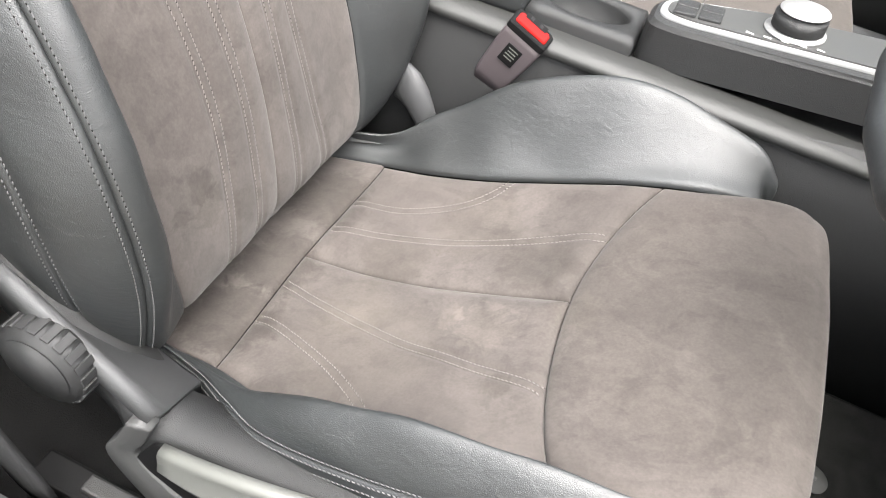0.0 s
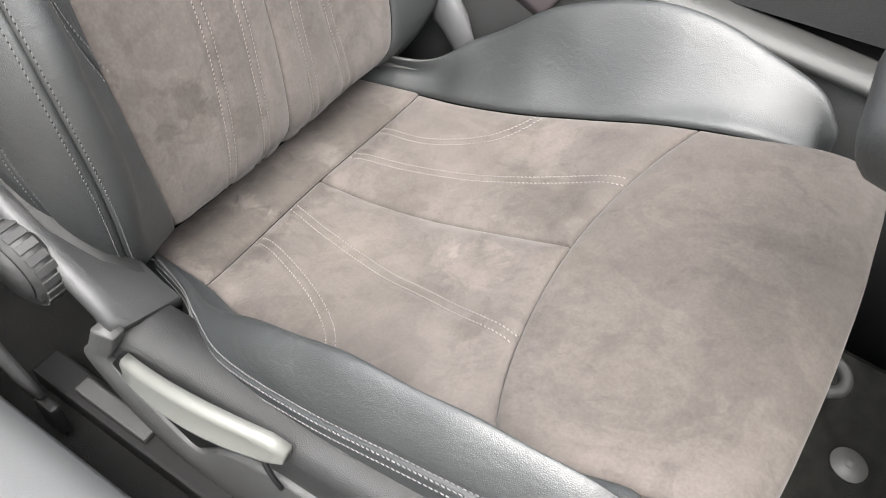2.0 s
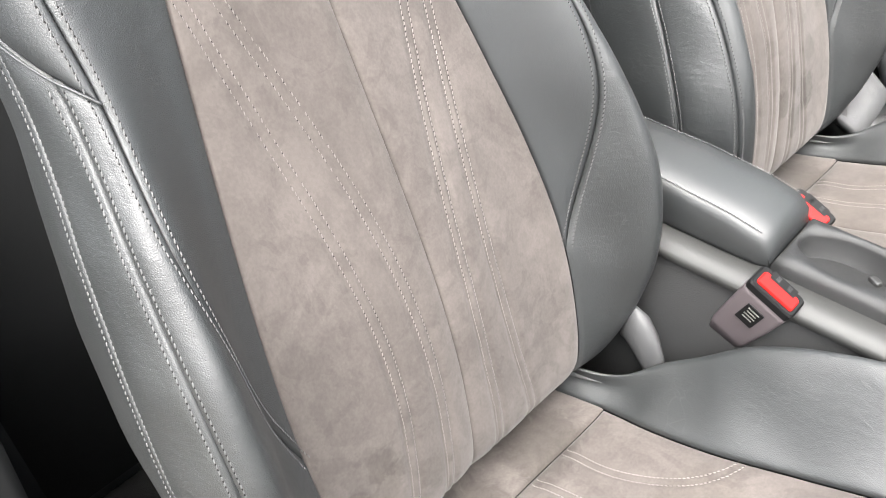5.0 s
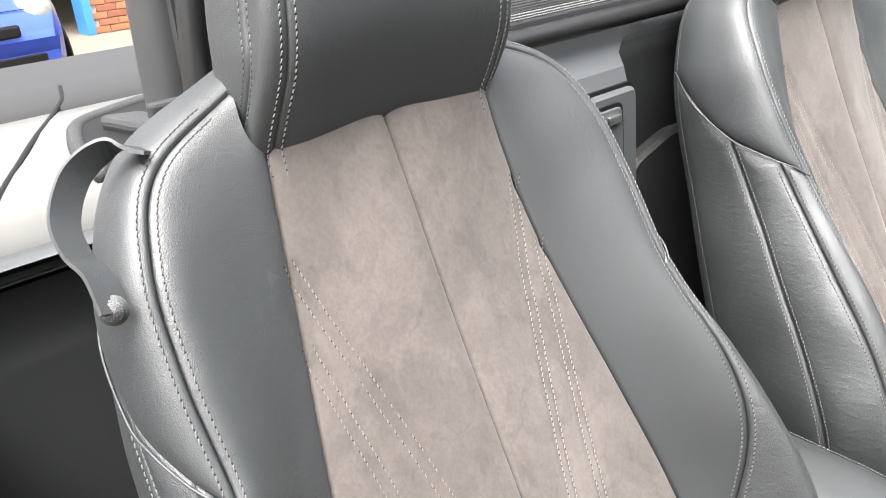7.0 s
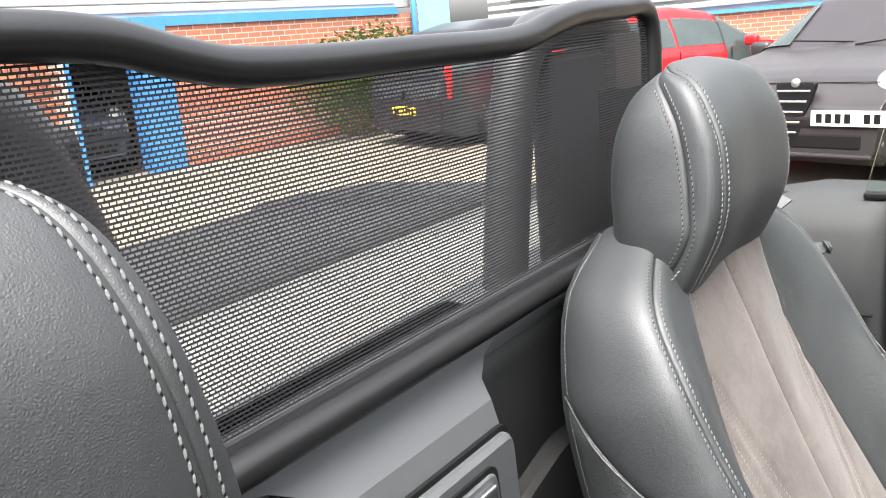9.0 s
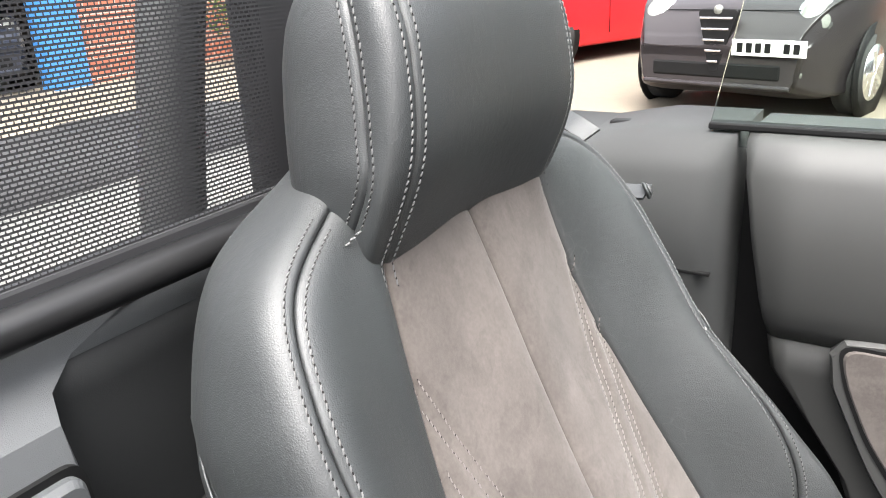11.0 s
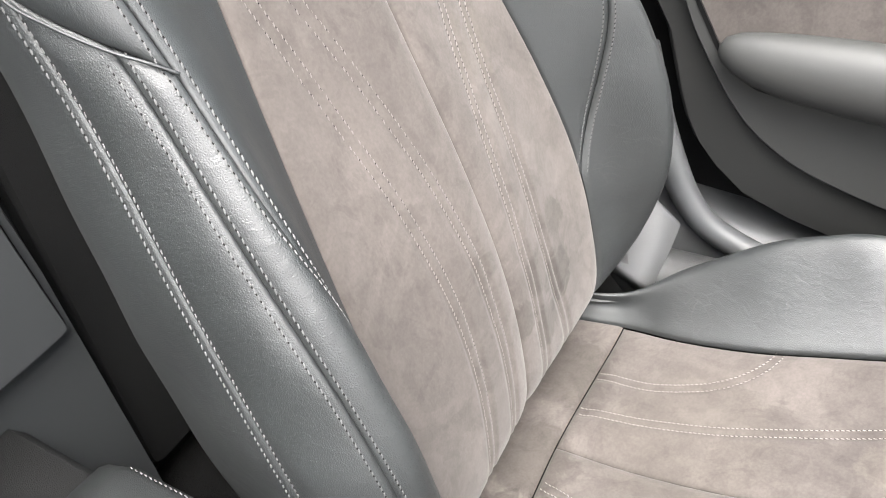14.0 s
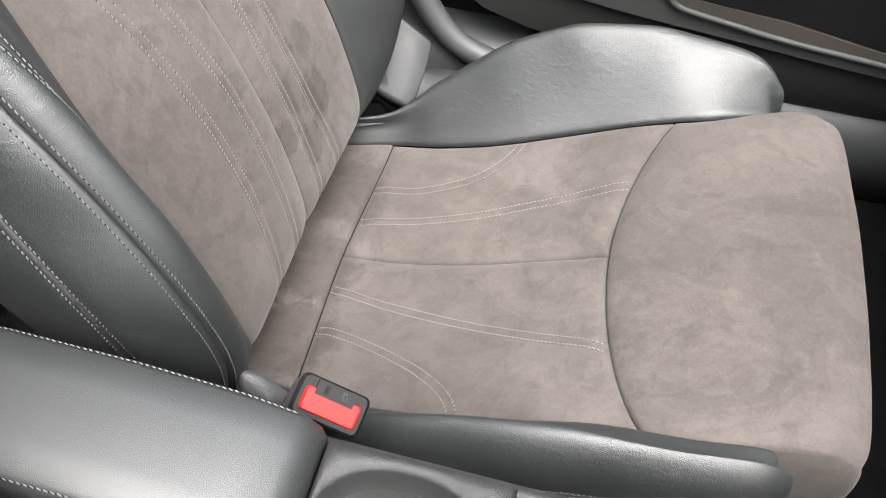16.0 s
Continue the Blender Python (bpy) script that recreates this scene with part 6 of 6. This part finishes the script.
# ---- parked cars ----
def parked_car(name, m, colour, label, L=4.0, W=1.72, H=1.46, metal=0.2, shield=False):
    """A small hatchback, nose towards +x: body, glass, lamps, wheels and fittings."""
    root = thing(name, m.translation, label, "car", "parked cars")
    root.matrix_basis = m
    paint = material(name + "_paint", colour, 0.28, metal=metal, vary=0.04, scale=2, coat=0.0, spec=0.4)
    glass = CARGLASS
    def top(x):
        """Upper line of the body along its length."""
        pts = [(-0.50, 0.62), (-0.485, 0.95), (-0.45, 1.12), (-0.36, 1.36), (-0.25, 1.45), (-0.05, 1.46), (0.08, 1.38), (0.17, 1.16), (0.24, 0.99), (0.30, 0.955), (0.36, 0.915), (0.41, 0.865), (0.445, 0.81), (0.472, 0.73), (0.488, 0.65), (0.50, 0.55)]
        for (a, za), (b, zb) in zip(pts, pts[1:]):
            if x <= b:
                return (za + (zb - za) * (x - a) / (b - a)) * H / 1.46
        return 0.55 * H / 1.46
    def belt(x):
        return min(top(x) - 0.02, (0.93 + 0.05 * -x) * H / 1.46)
    def half(x):
        a = abs(x) * 2
        return W / 2 * (1 - (0.30 if x > 0 else 0.14) * (max(0, a - 0.55) / 0.45) ** 2.6)
    def S(u, v):
        x = -0.5 + v
        w, t, b = half(x), top(x), belt(x)
        cab = max(0.0, (t - b)) / 0.55
        low = 0.17 + 0.10 * max(0.0, (abs(x) - 0.42) / 0.08) ** 2
        pts = [(0.0, low), (w * 0.86, low), (w * 0.97, low + 0.12), (w * 1.0, 0.53), (w * 0.985, b * 0.88), (w * 0.95, b), (w * (0.95 - 0.22 * min(1, cab)), b + (t - b) * 0.72), (w * (0.62 - 0.04 * cab), t - 0.012), (0.0, t)]
        p = catmull(pts, abs(u))
        return (x * L, p[0] if u >= 0 else -p[0], p[1])
    verts, faces = [], []
    nu, nv = 64, 90
    for j in range(nv + 1):
        v = j / nv
        for i in range(nu + 1):
            verts.append(S(-1 + 2 * i / nu, v))
    for j in range(nv):
        for i in range(nu):
            a = j * (nu + 1) + i
            faces.append((a, a + 1, a + nu + 2, a + nu + 1))
    faces.append(tuple(range(nu + 1)))
    faces.append(tuple(range(nv * (nu + 1), (nv + 1) * (nu + 1)))[::-1])
    shell = obj("body", verts, faces, paint, root)
    shell.data.polygons[-1].use_smooth = shell.data.polygons[-2].use_smooth = False
    def pane(nm, u0, u1, v0, v1, mat, lift=0.006, nu=8, nv=8, parent=root):
        vs, fs = [], []
        for i in range(nu + 1):
            for j in range(nv + 1):
                u, v = u0 + (u1 - u0) * i / nu, v0 + (v1 - v0) * j / nv
                p = Vector(S(u, v))
                n = normal_of(S, u, v)
                if n.dot(p - Vector((p.x * 0.9, 0, 0.6))) < 0:
                    n = -n
                vs.append(p + n * lift)
        for i in range(nu):
            for j in range(nv):
                a = i * (nv + 1) + j
                fs.append((a, a + 1, a + nv + 2, a + nv + 1))
        return obj(nm, vs, fs, mat, parent)
    pane("windscreen", -0.86, 0.86, 0.592, 0.728, glass, lift=0.014, nu=40, nv=16)
    for s in (0.35, -0.25):
        part("wiper", box((0.012, 0.62, 0.012), (0.232 * L, s * W * 0.5, 1.03 * H / 1.46), 0.003, (6 if s > 0 else -4, 0, 7)), BLACK, root)
    pane("rear_window", -0.86, 0.86, 0.045, 0.13, glass, lift=0.012, nu=40, nv=12)
    for s in (1, -1):
        pane("side_window", s * 0.645, s * 0.75, 0.41, 0.60, glass)
        pane("side_window", s * 0.645, s * 0.75, 0.22, 0.40, glass)
        pane("quarter_window", s * 0.65, s * 0.735, 0.14, 0.21, glass)
        for x in (-0.30, 0.32):
            wheel = part("wheel", cyl(0.305, 0.19, (x * L, s * (W / 2 - 0.10), 0.305), (90, 0, 0), seg=36, bevel=0.03), TYRE, root, smooth=True)
            part("rim", cyl(0.20, 0.02, (x * L, s * (W / 2 - 0.003), 0.305), (90, 0, 0), seg=30, bevel=0.005), CHROME, wheel, smooth=True)
            for k in range(5):
                a = 72 * k
                part("spoke", box((0.17, 0.018, 0.035), (x * L + 0.09 * math.cos(radians(a)), s * (W / 2 + 0.009), 0.305 + 0.09 * math.sin(radians(a))), 0.005, (0, -a, 0)), CHROME, wheel)
            arch = part("wheel_arch", cyl(0.355, 0.02, (x * L, s * (W / 2 - 0.018), 0.31), (90, 0, 0), seg=36), BLACK, root, smooth=True)
        part("door_handle", box((0.16, 0.03, 0.03), (-0.02 * L, s * (W / 2 + 0.005), 0.86), 0.01), paint, root)
        part("door_seam", box((0.008, 0.01, 0.62), (0.11 * L, s * (W / 2 + 0.001), 0.62), 0), BLACK, root)
        part("door_seam", box((0.008, 0.01, 0.62), (-0.10 * L, s * (W / 2 + 0.001), 0.62), 0), BLACK, root)
        mirror = part("mirror", box((0.10, 0.19, 0.13), (0.17 * L, s * (W / 2 + 0.09), 0.98), 0.04, seg=3), paint, root, smooth=True)
        lamp = bmesh.new()
        bmesh.ops.create_uvsphere(lamp, u_segments=24, v_segments=14, radius=1)
        lamp.transform(pose(0.436 * L, s * W * 0.345, 0.70, s * -14, -32, s * 26) @ Matrix.Diagonal((0.13, 0.130, 0.185, 1)))
        lm = part("headlamp", lamp, LAMP, root, "clear oval headlamp", True)
        ring = bmesh.new()
        bmesh.ops.create_uvsphere(ring, u_segments=24, v_segments=14, radius=1)
        ring.transform(pose(0.434 * L, s * W * 0.345, 0.70, s * -14, -32, s * 26) @ Matrix.Diagonal((0.124, 0.146, 0.202, 1)))
        part("lamp_ring", ring, CHROME, lm, smooth=True)
        part("fog_lamp", cyl(0.045, 0.04, (0.486 * L, s * W * 0.335, 0.37), (0, 90, 0), seg=20, bevel=0.006), LAMP, root, smooth=True)
        part("tail_lamp", box((0.12, 0.13, 0.40), (-0.462 * L, s * W * 0.42, 0.85), 0.03), TAIL, root, "red tail lamp")
    part("lower_grille", box((0.06, W * 0.58, 0.13), (0.494 * L, 0, 0.375), 0.025), BLACK, root)
    part("bumper_lip", box((0.10, W * 0.66, 0.035), (0.492 * L, 0, 0.272), 0.015), paint, root)
    part("bonnet_seam", box((0.008, W * 0.60, 0.006), (0.455 * L, 0, top(0.455) - 0.001), 0.002), BLACK, root)
    if not shield:
        part("grille", box((0.03, W * 0.40, 0.09), (0.497 * L, 0, 0.60), 0.02), BLACK, root)
        return root
    g = plate("grille", rounded([(-0.155, 0.80), (0.155, 0.80), (0.03, 0.36), (-0.03, 0.36)], 0.04, 4), 0.05, lambda a, b, d: (0.502 * L - 0.16 * max(0, b - 0.6) - d, a, b), BLACK, root, bevel=0.006)
    for i in range(5):
        z = 0.74 - 0.075 * i
        part("grille_bar", box((0.012, 0.25 - 0.042 * i, 0.016), (0.506 * L - 0.16 * max(0, z - 0.6), 0, z), 0.004), CHROME, g)
    part("badge", cyl(0.034, 0.02, (0.500 * L - 0.03, 0, 0.795), (0, 75, 0), seg=24, bevel=0.004), LAMP, g, "round pale badge", True)
    return root


def number_plate(root, at, rot, mat):
    p = part("number_plate", box((0.014, 0.52, 0.111), at, 0.003, rot), mat, root)
    for k in range(7):
        if k != 4:
            part("plate_bar", box((0.004, 0.042, 0.066), (at[0] + (0.008 if at[0] > 0 else -0.008), at[1] - 0.20 + 0.066 * k, at[2]), 0, rot), BLACK, p)


CARGLASS = material("car_glass", (0.030, 0.040, 0.038), 0.08, vary=0.3, scale=1.5, spec=0.5)
TYRE = material("tyre", (0.02, 0.02, 0.02), 0.85, vary=0.2, scale=20)
LAMP = material("lamp_glass", (0.16, 0.165, 0.150), 0.30, vary=0.35, scale=14, spec=0.4)
TAIL = material("tail_glass", (0.60, 0.02, 0.02), 0.15, vary=0.05, scale=10, coat=0.5)
PLATE_W = material("plate_white", (0.75, 0.75, 0.72), 0.5, vary=0.04)
PLATE_Y = material("plate_yellow", (0.80, 0.55, 0.05), 0.5, vary=0.04)

grey_car = parked_car("grey_hatchback", pose(-7.84, -1.09, GZ + 0.0, 0, 0, -12), (0.026, 0.0225, 0.0240), "dark grey hatchback with chrome-barred shield grille", L=4.06, metal=0.1, shield=True)
number_plate(grey_car, (2.045, 0.40, 0.545), (0, 0, 0), PLATE_W)
red_car = parked_car("red_hatchback", pose(-9.6, -4.1, GZ, 0, 0, 155), (0.58, 0.012, 0.016), "bright red five-door hatchback", L=4.0, metal=0.0)
blue_car = parked_car("blue_coupe", pose(-0.40, -8.2, GZ - 0.1, 0, 0, 96), (0.03, 0.06, 0.30), "bright blue car facing the yard", L=4.2, H=1.36, metal=0.3)
black_car = parked_car("black_hatchback", pose(-9.5, -6.0, GZ - 0.05, 0, 0, 163), (0.025, 0.026, 0.03), "black hatchback parked by the shrub", L=4.2, W=1.84, H=1.58, metal=0.2)
number_plate(black_car, (-2.105, 0.0, 0.52), (0, 0, 0), PLATE_Y)
dark_car = parked_car("dark_saloon", pose(-4.9, -11.3, GZ, 0, 0, 80), (0.03, 0.035, 0.05), "dark car inside the workshop doorway", L=4.0, metal=0.3)

# ---- bricks of the pier ----
def brick_mesh():
    bm = box((0.215, 0.03, 0.065), (0, 0, 0), 0.004, seg=1)
    me = bpy.data.meshes.new("brick")
    bm.to_mesh(me)
    bm.free()
    me.materials.append(BRICK_PIECE)
    return me


BRICK_PIECE = bpy.data.materials.new("brick_piece")
BRICK_PIECE.use_nodes = True
bn, bl = BRICK_PIECE.node_tree.nodes, BRICK_PIECE.node_tree.links
oi, rampn = bn.new("ShaderNodeObjectInfo"), bn.new("ShaderNodeValToRGB")
rampn.color_ramp.elements[0].color, rampn.color_ramp.elements[1].color = (0.24, 0.085, 0.055, 1), (0.52, 0.19, 0.085, 1)
bl.new(oi.outputs["Random"], rampn.inputs[0])
grain = bn.new("ShaderNodeTexNoise")
grain.inputs["Scale"].default_value = 30
mixn = bn.new("ShaderNodeMix")
mixn.data_type, mixn.blend_type = "RGBA", "MULTIPLY"
mixn.inputs["Factor"].default_value = 0.5
bl.new(rampn.outputs[0], mixn.inputs["A"])
bl.new(grain.outputs[0], mixn.inputs["B"])
bl.new(mixn.outputs["Result"], bn["Principled BSDF"].inputs["Base Color"])
bn["Principled BSDF"].inputs["Roughness"].default_value = 0.9
pier = bpy.data.objects["wall_brick_pier"]
BM = brick_mesh()
for r in range(22):
    for k in range(9):
        x = -2.53 - 0.225 * k - (0.1125 if r % 2 else 0)
        if x > -4.33:
            o = new("brick", BM)
            o.parent = pier
            o.location = Vector((x, WY + 0.004, GZ + 0.04 + 0.075 * r)) - pier.location
